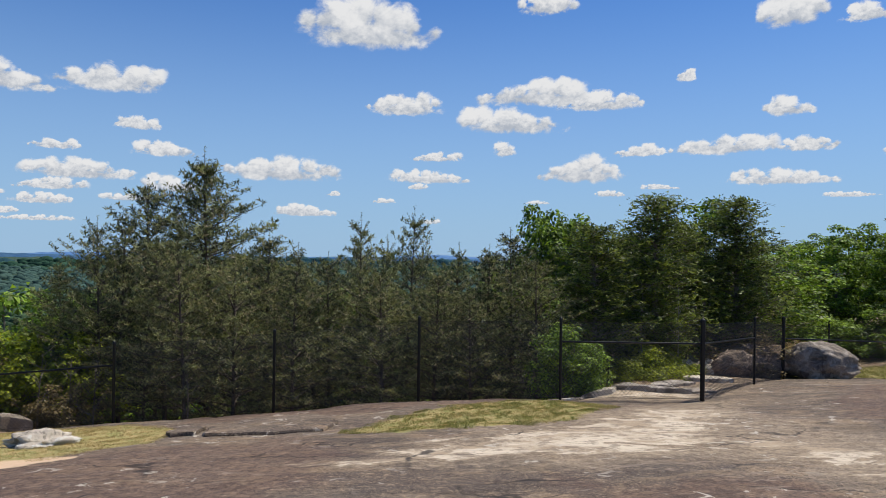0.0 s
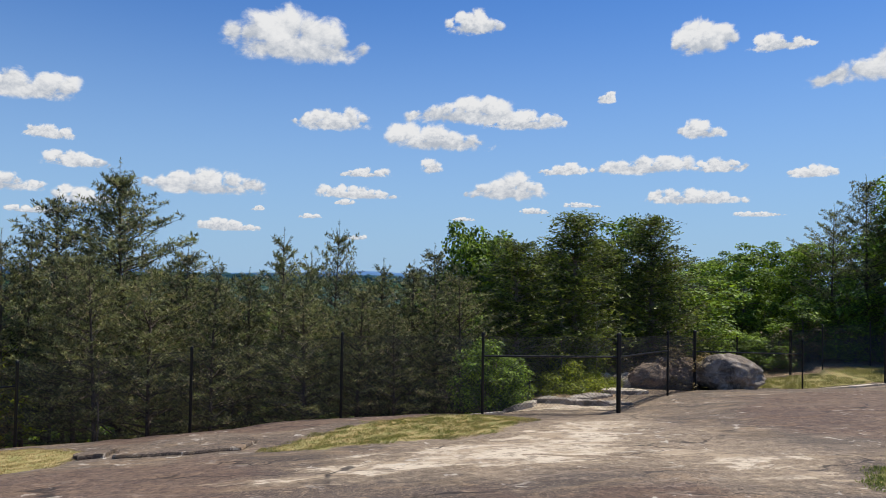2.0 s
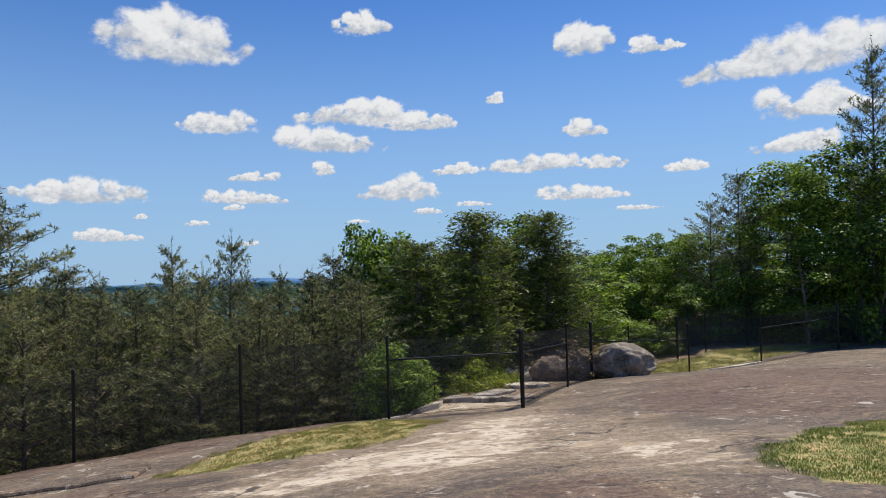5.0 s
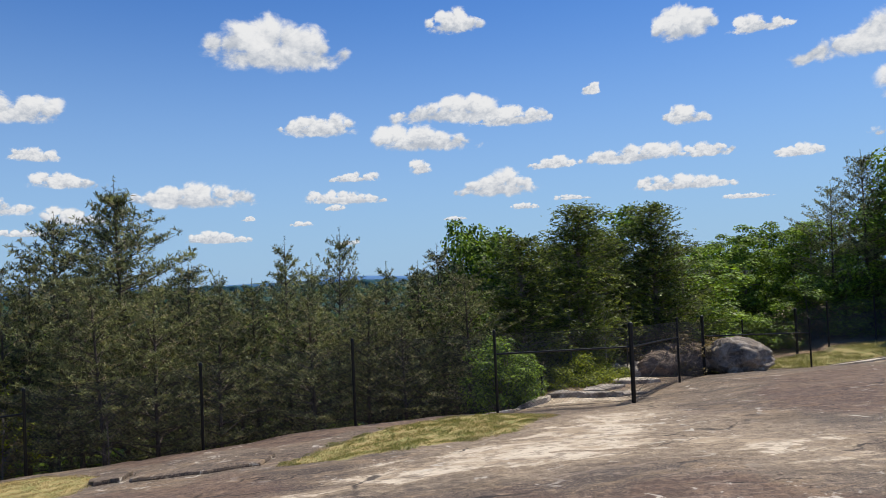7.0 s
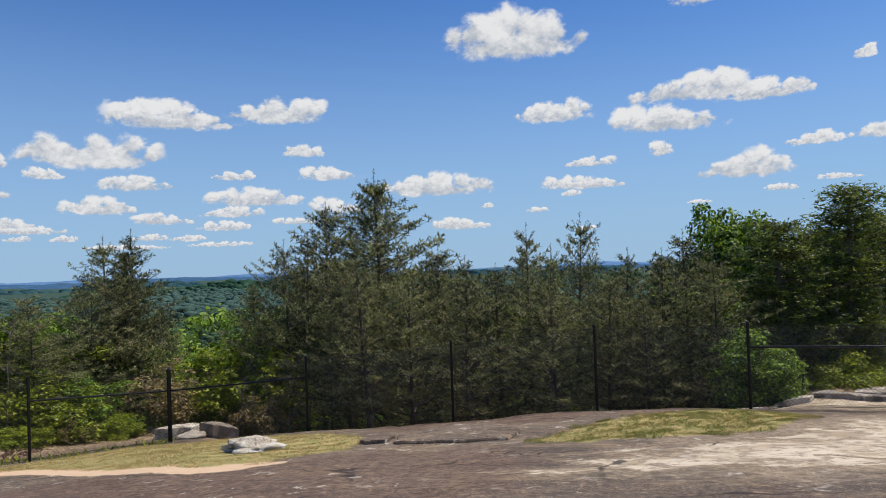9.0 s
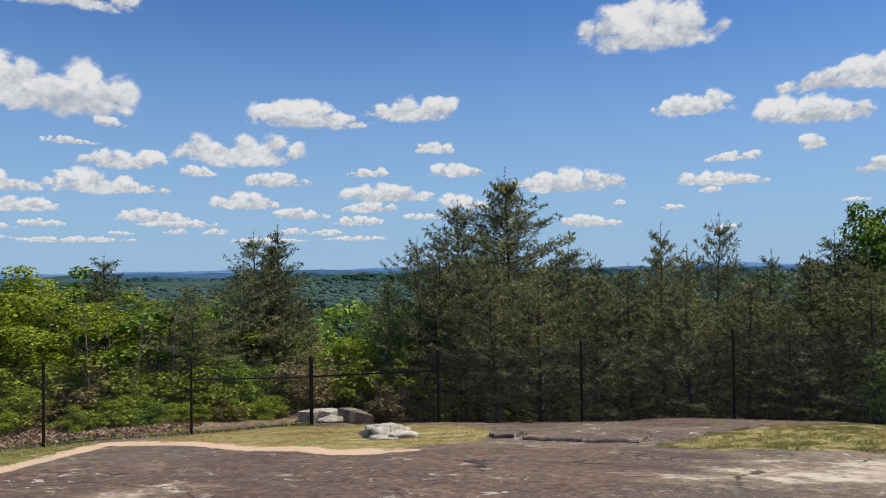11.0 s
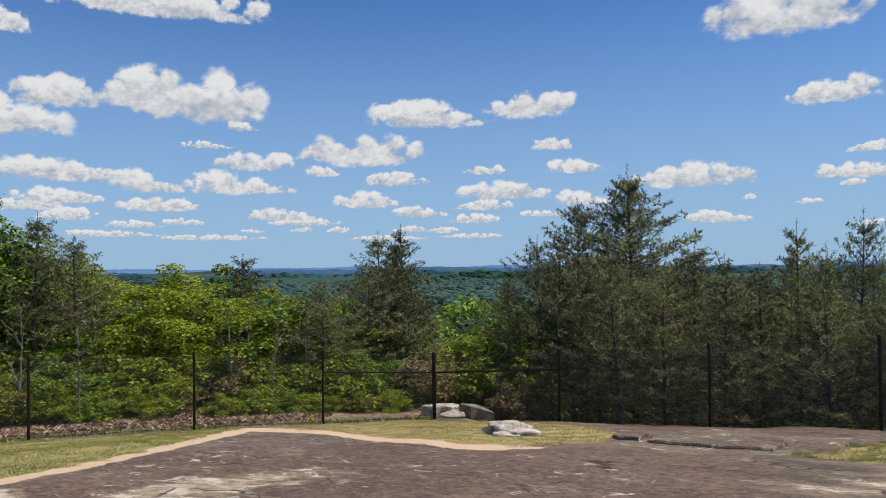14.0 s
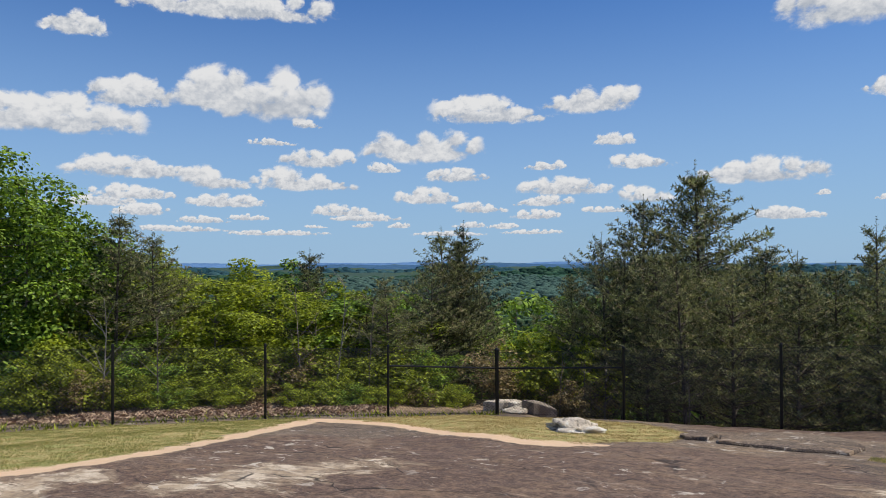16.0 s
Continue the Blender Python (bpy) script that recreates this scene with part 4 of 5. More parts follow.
plant("broad", -15.0, 12.8, 1.99, which=2)
plant("shrub", -17.3, 6.5, 1.19, 1.20)
plant("shrub", -17.8, 7.8, 1.86, 1.20)
plant("shrub", -16.4, 8.3, 0.80, 1.20)
plant("shrub", -15.4, 9.1, 0.40, 1.20)
plant("shrub", -15.1, 10.3, 0.54, 1.20)
plant("shrub", -14.6, 11.7, 0.72, 1.20)
plant("shrub", -13.2, 12.0, 0.21, 1.20)
plant("shrub", -13.5, 14.3, 0.70, 1.20)
plant("shrub", -12.6, 15.0, 0.52, 1.20)
plant("shrub", -17.0, 10.1, 1.31, 1.20)
plant("shrub", -9.8, 17.2, 0.70, 1.20, which=0)
plant("shrub", -11.1, 16.1, 0.68, 1.20)
plant("shrub", -10.0, 17.9, 1.30, 1.3, which=0)
plant("shrub", -9.2, 17.4, 0.85, 1.1, which=2)
plant("shrub", -10.9, 18.3, 1.15, 1.3, which=0)
plant("shrub", -8.9, 16.0, -0.15, 1.0, which=3)
plant("shrub", -8.1, 15.9, -0.10, 1.0, which=3)
plant("shrub", -16.8, 9.9, 1.00, 1.6, which=0)
plant("shrub", -14.9, 12.2, 1.00, 1.5, which=2)
plant("shrub", -13.0, 13.8, 0.70, 1.4, which=0)
plant("broad", 4.05, 26.6, 4.45, 0.72, which=0)
plant("broad", 4.75, 27.2, 4.40, 0.72, which=3)
plant("broad", 4.4, 26.2, 4.05, 0.80, which=0)
plant("bush", 2.75, 15.5, 1.42, 1.0)
plant("bush", 3.25, 15.9, 0.95, 0.9)
plant("shrub", 9.0, 20.4, 0.75, 1.4, which=3)
plant("shrub", 8.4, 20.6, 0.70, 1.4, which=3)
plant("shrub", 9.6, 20.8, 0.80, 1.4, which=3)
plant("vines", 4.6, 17.3, 0.20, 0.95)
plant("vines", 5.3, 17.6, 0.48, 1.0)
plant("vines", 6.0, 18.2, 0.25, 0.95)
plant("vines", 5.5, 18.8, 0.40, 1.1)
plant("farbroad", -27.3, 9.2, 5.25, 1.30)
plant("farbroad", -20.3, 8.0, 4.30, 1.30)
plant("farbroad", -21.9, 9.1, 4.32, 1.30)
plant("farbroad", -25.8, 11.8, 3.92, 1.30)
plant("farpine", -20.9, 10.6, 3.09, 1.30)
plant("farbroad", -22.6, 12.3, 2.87, 1.30)
plant("farbroad", -20.5, 11.6, 2.95, 1.30)
plant("farpine", -24.6, 15.5, 2.07, 1.30)
plant("farbroad", -17.8, 11.6, 2.69, 1.30)
plant("farpine", -21.5, 15.6, 2.18, 1.30)
plant("farpine", -20.6, 15.3, 2.08, 1.30)
plant("farbroad", -20.9, 17.1, 2.16, 1.30)
plant("farpine", -20.3, 17.1, 1.29, 1.25)
plant("farbroad", -18.5, 16.5, 1.54, 1.25)
plant("farbroad", -14.8, 14.1, 2.07, 1.25)
plant("farpine", -14.8, 14.8, 1.80, 1.25)
plant("farbroad", -19.1, 20.4, 1.10, 1.25)
plant("farbroad", -15.3, 16.8, 1.25, 1.25)
plant("farbroad", -16.5, 18.9, 1.92, 1.25)
plant("farpine", -14.1, 17.1, 1.19, 1.25)
plant("farbroad", -14.4, 18.5, 0.90, 1.25)
plant("farbroad", -19.9, 26.8, 0.60, 1.25)
plant("farpine", -18.8, 27.4, 0.18, 1.25)
plant("farbroad", -13.5, 20.9, 0.28, 1.25)
plant("farbroad", -17.7, 28.4, -0.40, 1.25)
plant("farbroad", -11.1, 18.6, 0.59, 1.25)
plant("farpine", -13.1, 23.9, 0.49, 1.25)
plant("farbroad", -12.5, 23.7, 1.32, 1.25)
plant("farpine", -10.7, 23.3, 2.41, 1.00)
plant("farpine", -9.0, 22.4, 2.73, 1.00)
plant("farpine", -9.3, 24.8, 2.73, 1.00)
plant("farpine", -8.1, 24.7, 3.50, 1.00)
plant("farpine", -6.3, 23.8, 2.58, 1.00)
plant("farpine", -5.5, 23.6, 2.35, 1.00)
plant("farpine", -4.0, 25.1, 2.01, 1.00)
plant("farpine", -3.0, 24.3, 2.77, 1.00)
plant("farpine", -2.0, 25.6, 2.93, 1.00)
plant("farpine", -0.6, 24.7, 2.65, 1.00)
plant("farpine", 0.3, 20.6, 2.21, 1.00)
plant("farpine", 1.6, 25.7, 2.17, 1.00)
plant("farpine", 3.1, 26.2, 3.00, 1.00)
plant("pine", -6.7, 15.9, 1.84, 0.85)
plant("pine", -5.7, 15.8, 3.03, 0.85)
plant("pine", -3.3, 18.5, 1.68, 0.85)
plant("pine", -1.5, 18.2, 2.30, 0.85)
plant("pine", 0.1, 17.9, 1.68, 0.85)
plant("pine", 0.7, 16.6, 1.85, 0.85)
plant("farbroad", 4.4, 29.4, 1.84, 1.30, which=1)
plant("farbroad", 6.6, 34.1, 2.33, 1.30, which=0)
plant("cedar", 6.4, 29.8, 2.81, 1.30, which=1)
plant("cedar", 7.7, 30.3, 3.09, 1.30, which=0)
plant("farbroad", 7.4, 25.9, 3.79, 1.30, which=1)
plant("farbroad", 10.4, 32.4, 3.52, 1.30, which=0)
plant("cedar", 12.3, 34.0, 3.85, 1.30, which=0)
plant("cedar", 11.0, 27.5, 2.65, 1.30, which=0)
plant("farbroad", 11.2, 25.9, 3.37, 1.30, which=0)
plant("farbroad", 11.3, 24.7, 3.27, 1.30, which=0)
plant("cedar", 14.9, 29.1, 2.51, 1.30, which=0)
plant("cedar", 17.5, 32.2, 2.71, 1.30, which=0)
plant("tallbroad", 16.0, 34.0, 3.18, 0.90, which=1)
plant("tallbroad", 19.1, 36.3, 3.22, 0.90, which=1)
plant("tallbroad", 21.2, 37.2, 2.36, 0.90, which=0)
plant("farbroad", 20.8, 33.6, 3.63, 0.90, which=1)
plant("farbroad", 18.5, 28.2, 4.30, 0.90, which=1)
plant("tallbroad", 20.0, 29.3, 4.70, 0.90, which=0)
plant("pine", 19.0, 27.3, 5.40, 0.9)
plant("tallbroad", 23.1, 30.7, 4.66, 0.90, which=1)
plant("tallbroad", 27.4, 33.0, 6.60, 0.90, which=1)
plant("tallbroad", 22.1, 26.1, 7.33, 0.90, which=1)
plant("farbroad", 23.0, 24.8, 5.96, 0.90, which=0)
plant("tallbroad", 26.6, 26.2, 6.93, 0.90, which=0)
plant("tallbroad", 23.9, 22.8, 6.95, 0.90, which=0)
plant("farbroad", 32.7, 28.2, 8.87, 0.90, which=1)
plant("tallbroad", 29.8, 24.2, 6.69, 0.90, which=1)
plant("shrub", -16.6, 6.6, 1.16, 1.00)
plant("shrub", -16.2, 6.8, 0.63, 1.00)
plant("shrub", -15.8, 7.3, 0.74, 1.00)
plant("shrub", -15.6, 8.2, 0.37, 1.00)
plant("shrub", -15.1, 8.5, 0.03, 1.00)
plant("shrub", -15.0, 9.4, -0.18, 1.00)
plant("shrub", -14.7, 9.5, 0.12, 1.00)
plant("shrub", -14.8, 10.5, -0.55, 1.00)
plant("shrub", -13.6, 10.8, -0.44, 1.00)
plant("shrub", -13.4, 11.6, -1.11, 1.00)
plant("shrub", -12.6, 11.8, -0.79, 1.00)
plant("shrub", -12.5, 12.3, -0.82, 1.00)
plant("shrub", -12.1, 12.6, -0.57, 1.00)
plant("shrub", -12.0, 13.8, -0.51, 1.00)
plant("shrub", -11.1, 13.9, -0.65, 1.00)
plant("shrub", -10.9, 14.0, -0.83, 1.00)
plant("shrub", -19.4, 7.4, 2.52, 1.10)
plant("farbroad", -19.9, 9.0, 2.84, 1.10)
plant("farbroad", -17.8, 9.3, 1.25, 1.10)
plant("shrub", -19.5, 10.8, 1.15, 1.10)
plant("farbroad", -19.3, 12.7, 1.31, 1.10)
plant("shrub", -17.5, 13.0, 0.60, 1.10)
plant("farbroad", -18.1, 14.0, 0.61, 1.10)
plant("shrub", -16.5, 14.4, 0.20, 1.10)
plant("farbroad", -16.5, 15.9, 0.04, 1.10)
plant("shrub", -14.7, 16.2, 0.40, 1.10)
plant("shrub", -15.3, 17.7, 0.68, 1.10)
plant("farbroad", -13.8, 18.7, -0.29, 1.10)
plant("shrub", 12.0, 30.7, 0.52, 1.10, which=1)
plant("shrub", 13.3, 28.5, 0.57, 1.10, which=1)
plant("shrub", 13.1, 26.3, 0.20, 1.10, which=1)
plant("shrub", 16.8, 30.4, -0.06, 1.10, which=1)
plant("farbroad", 17.2, 26.3, -0.15, 1.10, which=1)
plant("shrub", 18.6, 26.3, 2.81, 1.10, which=1)
plant("farbroad", 19.7, 25.3, 2.35, 1.10, which=1)
plant("farbroad", 18.5, 21.1, 3.79, 1.10, which=1)
plant("farbroad", 19.5, 20.6, 2.81, 1.10, which=1)
plant("shrub", 20.3, 20.1, 4.60, 1.10, which=1)
plant("farbroad", 25.2, 21.7, 4.98, 1.10, which=1)
# trees beyond the right edge of view, added to shade the wood's edge
plant("tallbroad", 26.3, 22.9, 7.16, 1.00)
plant("tallbroad", 30.8, 24.7, 7.71, 1.00)
plant("tallbroad", 23.2, 16.2, 6.30, 1.00)
plant("tallbroad", 32.5, 20.2, 7.39, 1.00)
plant("tallbroad", 27.0, 13.7, 6.63, 1.00)
plant("farbroad", -45.3, 33.9, 0.22, 1.30)
plant("farbroad", -31.5, 25.4, 0.96, 1.30)
plant("farbroad", -32.1, 29.3, -0.61, 1.30)
plant("farbroad", -39.9, 38.4, -0.03, 1.30)
plant("farbroad", -26.4, 27.8, -0.00, 1.30)
plant("farbroad", -27.6, 30.9, -1.04, 1.30)
plant("farpine", -30.9, 37.1, -1.36, 1.30)
plant("farpine", -27.1, 36.3, -0.09, 1.30)
plant("farbroad", -29.7, 42.8, -1.87, 1.30)
plant("farpine", -24.1, 39.0, -2.08, 1.30)
plant("farpine", -18.0, 32.3, -1.95, 1.30)
plant("farbroad", -24.3, 46.6, -0.48, 1.30)
plant("farbroad", -16.9, 34.5, -0.34, 1.30)
plant("farbroad", -16.5, 37.1, 1.49, 1.30)
plant("shrub", 15.2, 29.9, height(15.2, 29.9) + 2.01, 1.3, which=1)
plant("shrub", 17.5, 29.8, height(17.5, 29.8) + 2.64, 1.3, which=1)
plant("shrub", 19.8, 29.6, height(19.8, 29.6) + 1.92, 1.3, which=1)
plant("shrub", 21.4, 28.2, height(21.4, 28.2) + 2.55, 1.3, which=1)
plant("shrub", 21.8, 25.5, height(21.8, 25.5) + 2.10, 1.3, which=1)
plant("shrub", 24.6, 25.5, height(24.6, 25.5) + 2.30, 1.3, which=1)
plant("shrub", 26.3, 24.2, height(26.3, 24.2) + 2.50, 1.3, which=1)
plant("pine", -14.0, 18.3, 3.42, 0.62, which=5)
slope = np.random.RandomState(91)
for i in range(44):
    far, a = 42 + 95 * (i / 44) ** 1.2, radians(-60 + 56 * ((i * 0.618) % 1))
    dip = slope.uniform(2.2, 5.5) if far > 70 else slope.uniform(4.0, 7.0)
    plant("farpine" if i % 5 == 0 else "slopebroad", far * math.sin(a), far * math.cos(a), 2.9 - far * math.tan(radians(dip)), 1.35)
for i in range(9):
    x, y = 12.6 + 1.5 * i, 27.0 - 0.35 * i + slope.uniform(-0.5, 0.5)
    plant("shrub", x, y, height(x, y) + slope.uniform(1.6, 2.4), 1.35, which=1 if i % 3 else 3)


# ---- boulders and slabs ----
def boulder(x, y, size, seed, mat=None, label="large grey weathered boulder resting by the fence", name="boulder", sink=0.18, turn=0.0, rough=0.34, flat=0.6, taper=0.0):
    """A worn stone: a lump pushed in and out by noise, flat-faced and rounded, resting on the ground."""
    r = np.random.RandomState(seed)
    bm = bmesh.new()
    bmesh.ops.create_icosphere(bm, subdivisions=5 if size[0] > 0.9 else 4, radius=1)
    off = Vector(r.uniform(0, 50, 3))
    planes = [(Vector(r.normal(size=3)).normalized(), r.uniform(0.62, 0.9)) for _ in range(9)]
    for v in bm.verts:
        p = v.co.copy()
        for n, d in planes:
            over = p.dot(n) - d
            if over > 0:
                p -= n * over * flat
        p *= 1 + rough * 0.5 * noise.fractal(p * 1.4 + off, 0.8, 2.0, 5) + (0.04 + rough * 0.12) * noise.fractal(p * 5 + off, 0.7, 2.1, 4)
        low = 1 - taper * max(0, p.x) ** 1.3
        v.co = ((p.x + taper * 0.25 * max(0, p.z) * max(0, p.x)) * size[0], p.y * size[1], p.z * size[2] * low)
    ob = part(name, bm, mat or STONE, None, smooth=True)
    ob.matrix_world = pose(x, y, height(x, y) + size[2] * (1 - 2 * sink), 0, 0, turn)
    return tagged(ob, label, "rock")


def slab(outline, lift, thick, seed, label, mat=None, name="rock_slab"):
    """A sheet of rock that has come loose: a flat piece with a broken, rounded rim."""
    r = np.random.RandomState(seed)
    pts = []
    for (ax, ay), (bx, by) in zip(outline, outline[1:] + outline[:1]):
        n = max(2, int(math.hypot(bx - ax, by - ay) / 0.12))
        for i in range(n):
            u = i / n
            pts.append((ax + (bx - ax) * u + r.normal() * 0.02, ay + (by - ay) * u + r.normal() * 0.02))
    cx, cy = sum(p[0] for p in pts) / len(pts), sum(p[1] for p in pts) / len(pts)
    rings = [(1.0, lift - thick), (1.0, lift - 0.03), (0.985, lift), (0.9, lift + 0.01), (0.7, lift + 0.015), (0.45, lift + 0.02), (0.2, lift + 0.02)]
    vs, m = [], len(pts)
    for s, dz in rings:
        for px, py in pts:
            x, y = cx + (px - cx) * s, cy + (py - cy) * s
            vs.append((x, y, height(x, y) + dz + 0.012 * noise.noise(Vector((x * 3, y * 3, seed)))))
    fs = [[k * m + i, k * m + (i + 1) % m, (k + 1) * m + (i + 1) % m, (k + 1) * m + i] for k in range(len(rings) - 1) for i in range(m)]
    fs.append([(len(rings) - 1) * m + i for i in range(m)])
    ob = mesh(name, vs, fs, mat or GROUND)
    return tagged(ob, label, "rock")


boulder(10.72, 20.0, (1.0, 0.72, 0.66), 19, turn=-14, sink=0.17, rough=0.24, flat=0.9, taper=0.5)
boulder(8.25, 20.05, (0.75, 0.55, 0.56), 5, BROWN_STONE, label="grey boulder half buried in a weedy mound", turn=20, sink=0.28)
boulder(9.05, 20.5, (0.95, 0.6, 0.58), 6, BROWN_STONE, label="boulder overgrown with dry weeds", turn=-20, sink=0.25)
boulder(9.6, 20.75, (0.75, 0.55, 0.62), 9, BROWN_STONE, "brown boulder under dry brambles", turn=35, sink=0.25)
boulder(7.45, 20.0, (0.42, 0.36, 0.26), 7, PALE_STONE, "broken pale pinkish stone beside the mound", "stone")
boulder(7.05, 20.4, (0.36, 0.30, 0.22), 8, PALE_STONE, "broken pale pinkish stone beside the mound", "stone")
boulder(-5.70, 10.20, (0.58, 0.36, 0.17), 14, PALE_STONE, "low pale grey craggy stone in dry grass", "stone", 0.43, 12, 1.0)
boulder(-9.55, 14.55, (0.30, 0.16, 0.10), 17, PALE_STONE, "small pale stone outside the fence", "stone", 0.2, 35)
slab([(-3.35, 9.95), (-3.55, 10.9), (-3.45, 11.6), (-2.9, 12.2), (-2.1, 11.8), (-1.55, 10.7), (-1.65, 9.95), (-2.4, 9.85)], 0.045, 0.2, 1, "cracked brown granite slab lying on the dome")
slab([(-4.1, 10.6), (-3.85, 10.15), (-3.55, 10.2), (-3.6, 10.9), (-3.9, 11.15)], 0.055, 0.2, 2, "broken corner of brown granite beside a crack")


def ledge(x, y, wide, deep, lift, turn, seed, label="flat pale granite ledge outside the fence", mat=None):
    """A low angular outcrop with a flat top."""
    r = np.random.RandomState(seed)
    pts = []
    for i in range(6):
        a = 6.283 * i / 6 + r.uniform(-0.38, 0.38)
        u, v = wide * math.cos(a) * r.uniform(0.65, 1.15), deep * math.sin(a) * r.uniform(0.6, 1.2)
        c, t = math.cos(radians(turn)), math.sin(radians(turn))
        pts.append((x + u * c - v * t, y + u * t + v * c))
    return slab(pts, lift, lift + 0.25, seed, label, mat or PALE_STONE, "ledge")


ledge(4.4, 15.55, 0.95, 0.36, 0.10, -16, 31, mat=LEDGE_STONE)
ledge(3.4, 15.35, 0.5, 0.28, 0.11, -12, 32, "broken pale ledge outside the fence")
ledge(5.5, 15.4, 0.55, 0.3, 0.04, 8, 33, mat=LEDGE_STONE)
ledge(5.2, 16.3, 0.8, 0.3, 0.06, 24, 34, "low pale granite step outside the fence", LEDGE_STONE)
ledge(6.7, 17.7, 0.8, 0.5, 0.09, 20, 35, "smooth pale granite ledge by the mound")
ledge(15.0, 20.3, 0.95, 0.35, 0.05, -14, 36, "pale flat stone at the fence foot")
ledge(-9.95, 14.75, 0.72, 0.34, 0.24, 40, 41, "pale flat-topped stone outside the fence")
ledge(-9.15, 15.1, 0.45, 0.34, 0.32, 30, 44, "dark squared stone outside the fence", STONE)
ledge(2.0, 14.25, 1.1, 0.16, 0.05, 4, 37, "thin pale rock edge under the fence")


def scatter(polys, density, seed):
    r = np.random.RandomState(seed)
    out = []
    for poly in polys:
        xs, ys = [p[0] for p in poly], [p[1] for p in poly]
        n = int((max(xs) - min(xs)) * (max(ys) - min(ys)) * density)
        x, y = r.uniform(min(xs), max(xs), n), r.uniform(min(ys), max(ys), n)
        d, _, _ = polygon_distance(x, y, poly)
        keep = d + 0.35 * waves(x, y, 0.8, seed) < 0.02 + r.uniform(0, 0.12, n)
        out.append(np.stack([x[keep], y[keep]], -1))
    p = np.concatenate(out)
    return np.column_stack([p, land(p[:, 0], p[:, 1])[0]]), r


def build_grass(name, polys, density, tall, seed, mat, label, bare=-9.0):
    p, r = scatter(polys, density, seed)
    p = p[0.6 * waves(p[:, 0], p[:, 1], 0.55, seed + 5) + 0.5 * waves(p[:, 0], p[:, 1], 0.16, seed + 6) + r.normal(size=len(p)) * 0.15 > bare]
    n = len(p)
    clump = 0.5 + 0.5 * waves(p[:, 0], p[:, 1], 0.5, seed + 1) + 0.4 * waves(p[:, 0], p[:, 1], 1.7, seed + 2)
    s = tall * r.uniform(0.5, 1.3, n) * np.clip(0.45 + clump, 0.35, 1.5)
    d = np.column_stack([r.normal(size=n) * 0.55, r.normal(size=n) * 0.55, np.ones(n)])
    side = np.column_stack([r.normal(size=n), r.normal(size=n), np.zeros(n)])
    side /= np.linalg.norm(side, axis=1)[:, None]
    w = (s * 0.17)[:, None]
    v = np.stack([p - side * w, p + side * w, p + d * s[:, None]], 1).reshape(-1, 3)
    return tagged(mesh(name, v, np.arange(len(v)).reshape(-1, 3), mat), label, "grass", kind="stuff")


DRY = leaf_material("straw_grass", (0.32, 0.24, 0.09), (0.66, 0.51, 0.24), (0.56, 0.46, 0.17), 0.3)
LAWN = leaf_material("lawn_grass", (0.13, 0.145, 0.036), (0.38, 0.36, 0.115), (0.40, 0.40, 0.09), 0.3)
TURF = leaf_material("turf_grass", (0.09, 0.125, 0.026), (0.29, 0.33, 0.080), (0.34, 0.42, 0.08), 0.3)
build_grass("grass", GRASS_ZONES[:1], 5200, 0.024, 51, LAWN, "yellow-green grass patch growing on the rock", 0.02)
build_grass("dry_grass", GRASS_ZONES[:2], 2200, 0.020, 52, DRY, "straw-coloured dry grass on the rock")
build_grass("lawn", GRASS_ZONES[3:4], 4600, 0.026, 58, TURF, "short olive-green grass in a hollow of the rock", -0.25)
build_grass("lawn", GRASS_ZONES[2:3], 3200, 0.019, 53, LAWN, "short patchy green grass beside the rock", -0.4)
build_grass("straw", GRASS_ZONES[2:3], 250, 0.020, 54, DRY, "dry straw among the short grass")
build_grass("verge_grass", GRASS_ZONES[4:], 900, 0.05, 55, LAWN, "green grass strip beyond the fence")
MOUND = [[(7.9, 19.9), (9.2, 20.2), (10.2, 20.9), (9.6, 21.6), (8.8, 21.5), (7.8, 20.9)]]
FOOT = [[(-15.5, 3.6), (-13.7, 6.6), (-12.2, 9.2), (-10.6, 11.3), (-9.5, 13.7), (-9.9, 14.4), (-11.2, 11.8), (-12.9, 9.5), (-14.5, 6.9), (-16.2, 4.0)]]
build_grass("weeds", FOOT, 90, 0.09, 56, FRESH, "ragged weeds along the fence foot")
BRAMBLE = leaf_material("dry_brambles", (0.15, 0.125, 0.055), (0.40, 0.32, 0.17), (0.36, 0.30, 0.11), 0.3)
build_grass("dry_weeds", MOUND, 1900, 0.36, 57, BRAMBLE, "dry weeds and brambles over the boulders")


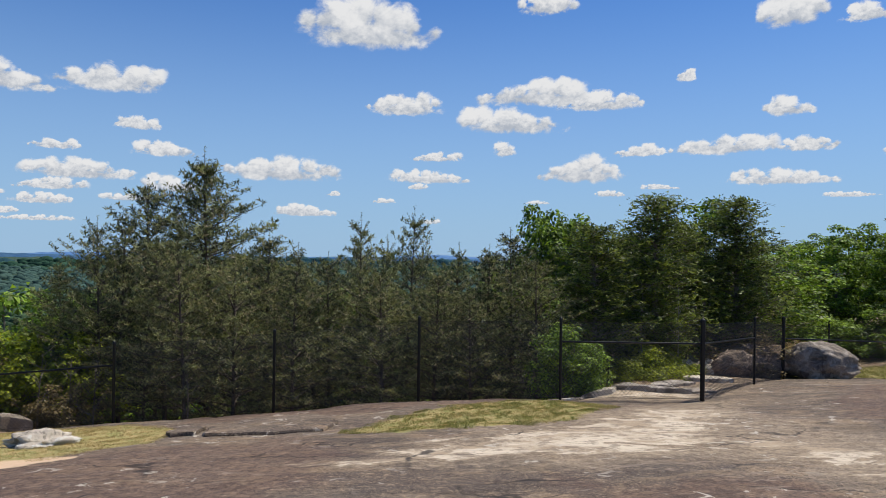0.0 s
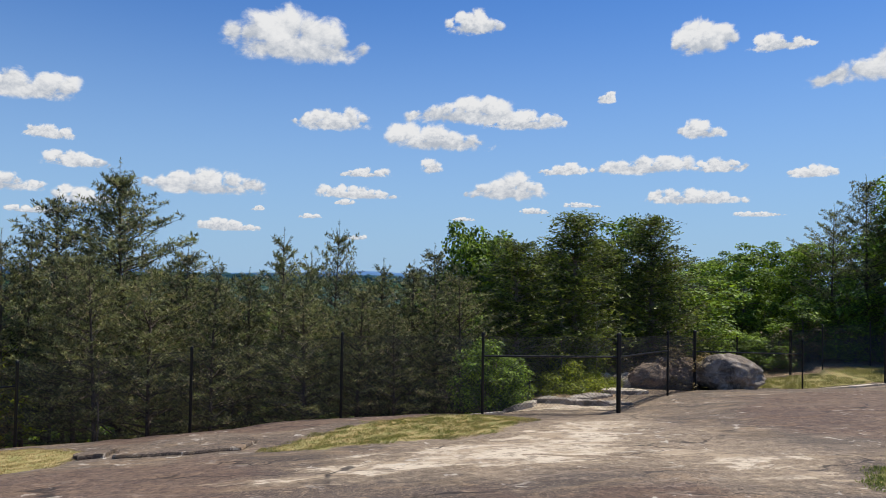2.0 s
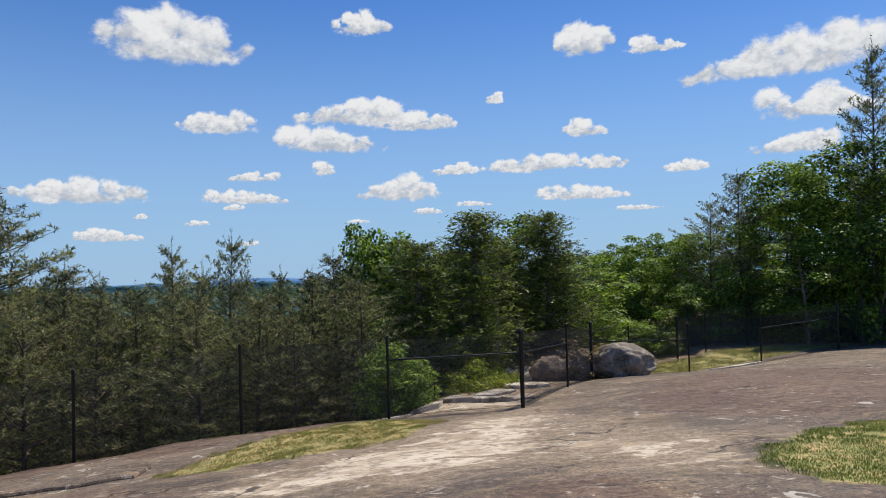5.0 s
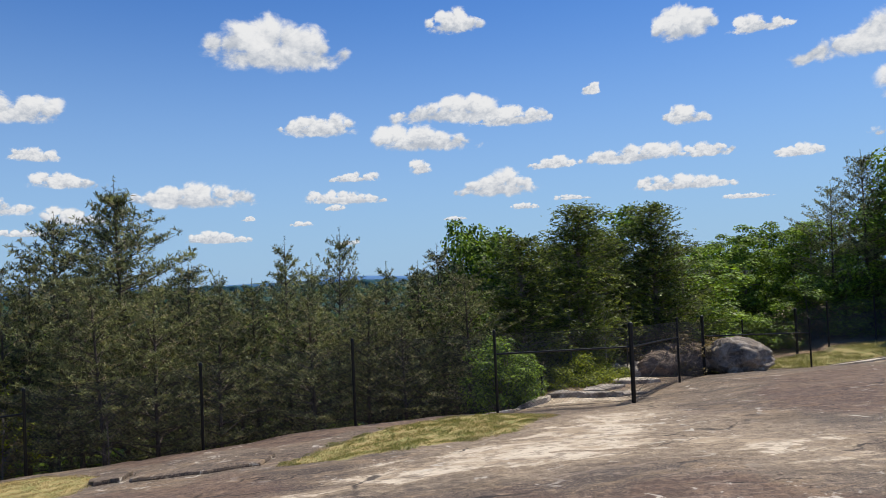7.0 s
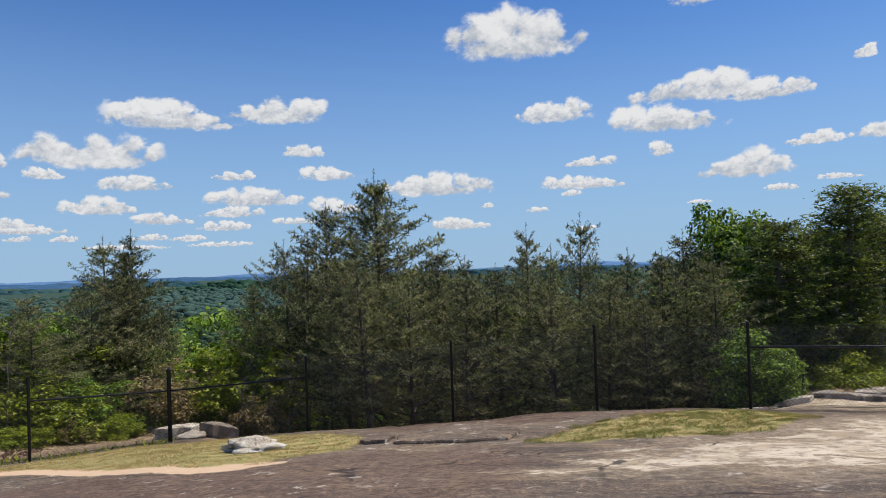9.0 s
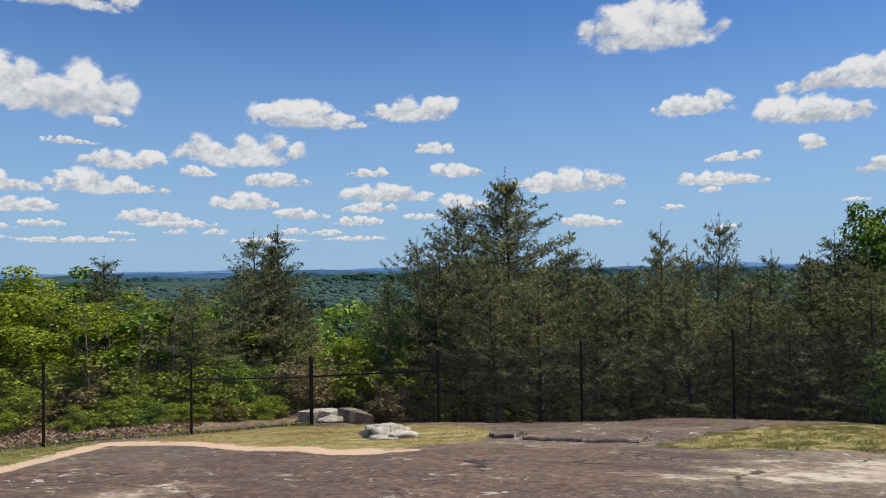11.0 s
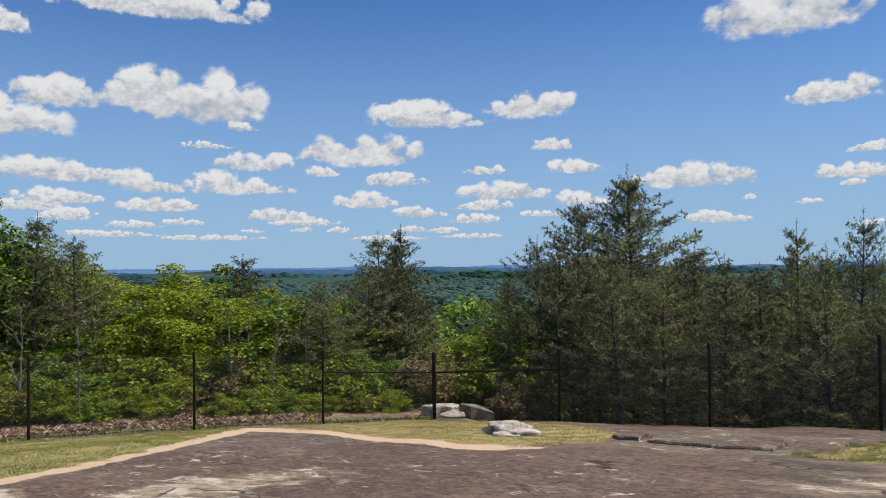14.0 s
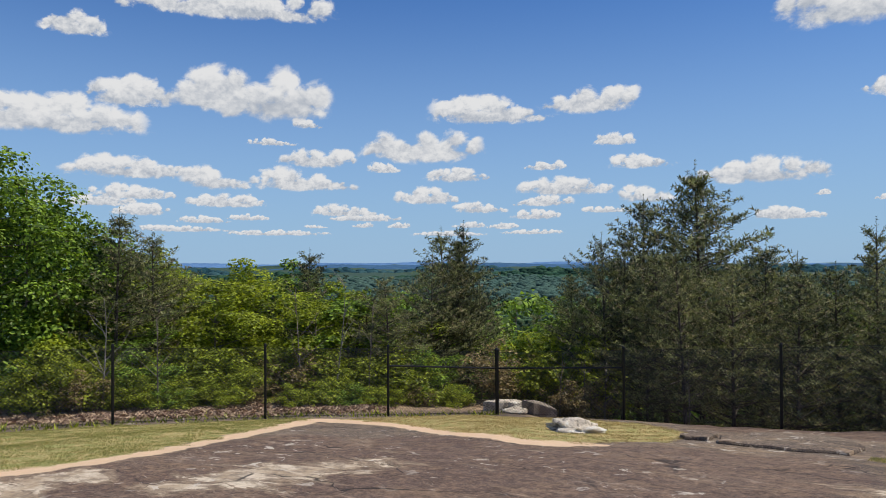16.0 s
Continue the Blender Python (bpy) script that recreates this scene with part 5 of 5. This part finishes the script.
def build_litter():
    polys = [[(-18, 3.0), (-14.6, 6.8), (-13.0, 9.4), (-11.4, 11.6), (-12.4, 13), (-15.5, 10.5), (-19, 5)]]
    p, r = scatter(polys, 420, 61)
    p[:, 2] += 0.03
    v, f = leaves(p, r.uniform(0.07, 0.13, len(p)), r)
    k = leaf_material("dead_leaves", (0.20, 0.12, 0.085), (0.52, 0.39, 0.25), (0.3, 0.2, 0.12), 0.15)
    return tagged(mesh("leaf_litter", v, f, k), "fallen brown leaves under the trees", "leaf litter", kind="stuff")


build_litter()


def sapling(x, y, tall, seed, bark):
    """A thin leafless young stem with a few twigs."""
    r = np.random.RandomState(seed)
    t = tagged(new("bare_sapling"), "thin leafless grey sapling among the shrubs", "sapling", "bare saplings")
    pts = stem(r, tall, 0.09)
    s = Soup()
    s.tube(pts, [0.022 * (1 - 0.8 * i / (len(pts) - 1)) for i in range(len(pts))], 5)
    s.make("trunk", bark, t)
    for i in range(9):
        b = Soup()
        h = r.uniform(0.3, 0.98)
        p = along(pts, h)
        a = r.uniform(0, 6.28)
        n = tall * 0.22 * (1.2 - h) + 0.15
        e = p + Vector((math.cos(a) * n, math.sin(a) * n, n * r.uniform(0.6, 1.4)))
        b.tube([p, p.lerp(e, 0.5) + Vector(r.normal(size=3)) * 0.04, e], [0.009, 0.006, 0.003], 4, False)
        b.make("branch", bark, t)
    t.matrix_basis = pose(x, y, height(x, y) - 0.05)
    return t


for i, (x, y, h) in enumerate([(-13.6, 12.2, 3.2), (-13.0, 12.9, 2.8), (-14.2, 11.6, 3.0), (-15.2, 8.2, 2.4), (-16.1, 7.4, 2.7), (-8.9, 15.6, 1.8), (-8.3, 15.9, 2.0), (-7.6, 15.4, 1.7), (6.3, 18.8, 2.4), (7.0, 19.2, 2.1), (5.2, 18.4, 2.3), (-5.6, 15.6, 2.4)]):
    sapling(x, y, h, 70 + i, PALE_BARK if i % 4 == 0 else BARK)


def stub(x, y, tall):
    s = Soup()
    z = height(x, y)
    s.tube([(x, y, z - 0.05), (x, y, z + tall)], [0.022, 0.022], 8)
    return tagged(s.make("pipe_stub", BLACK), "short dark iron pipe standing in the ledge", "pipe")


stub(3.75, 15.9, 0.55)
stub(3.6, 16.1, 0.3)
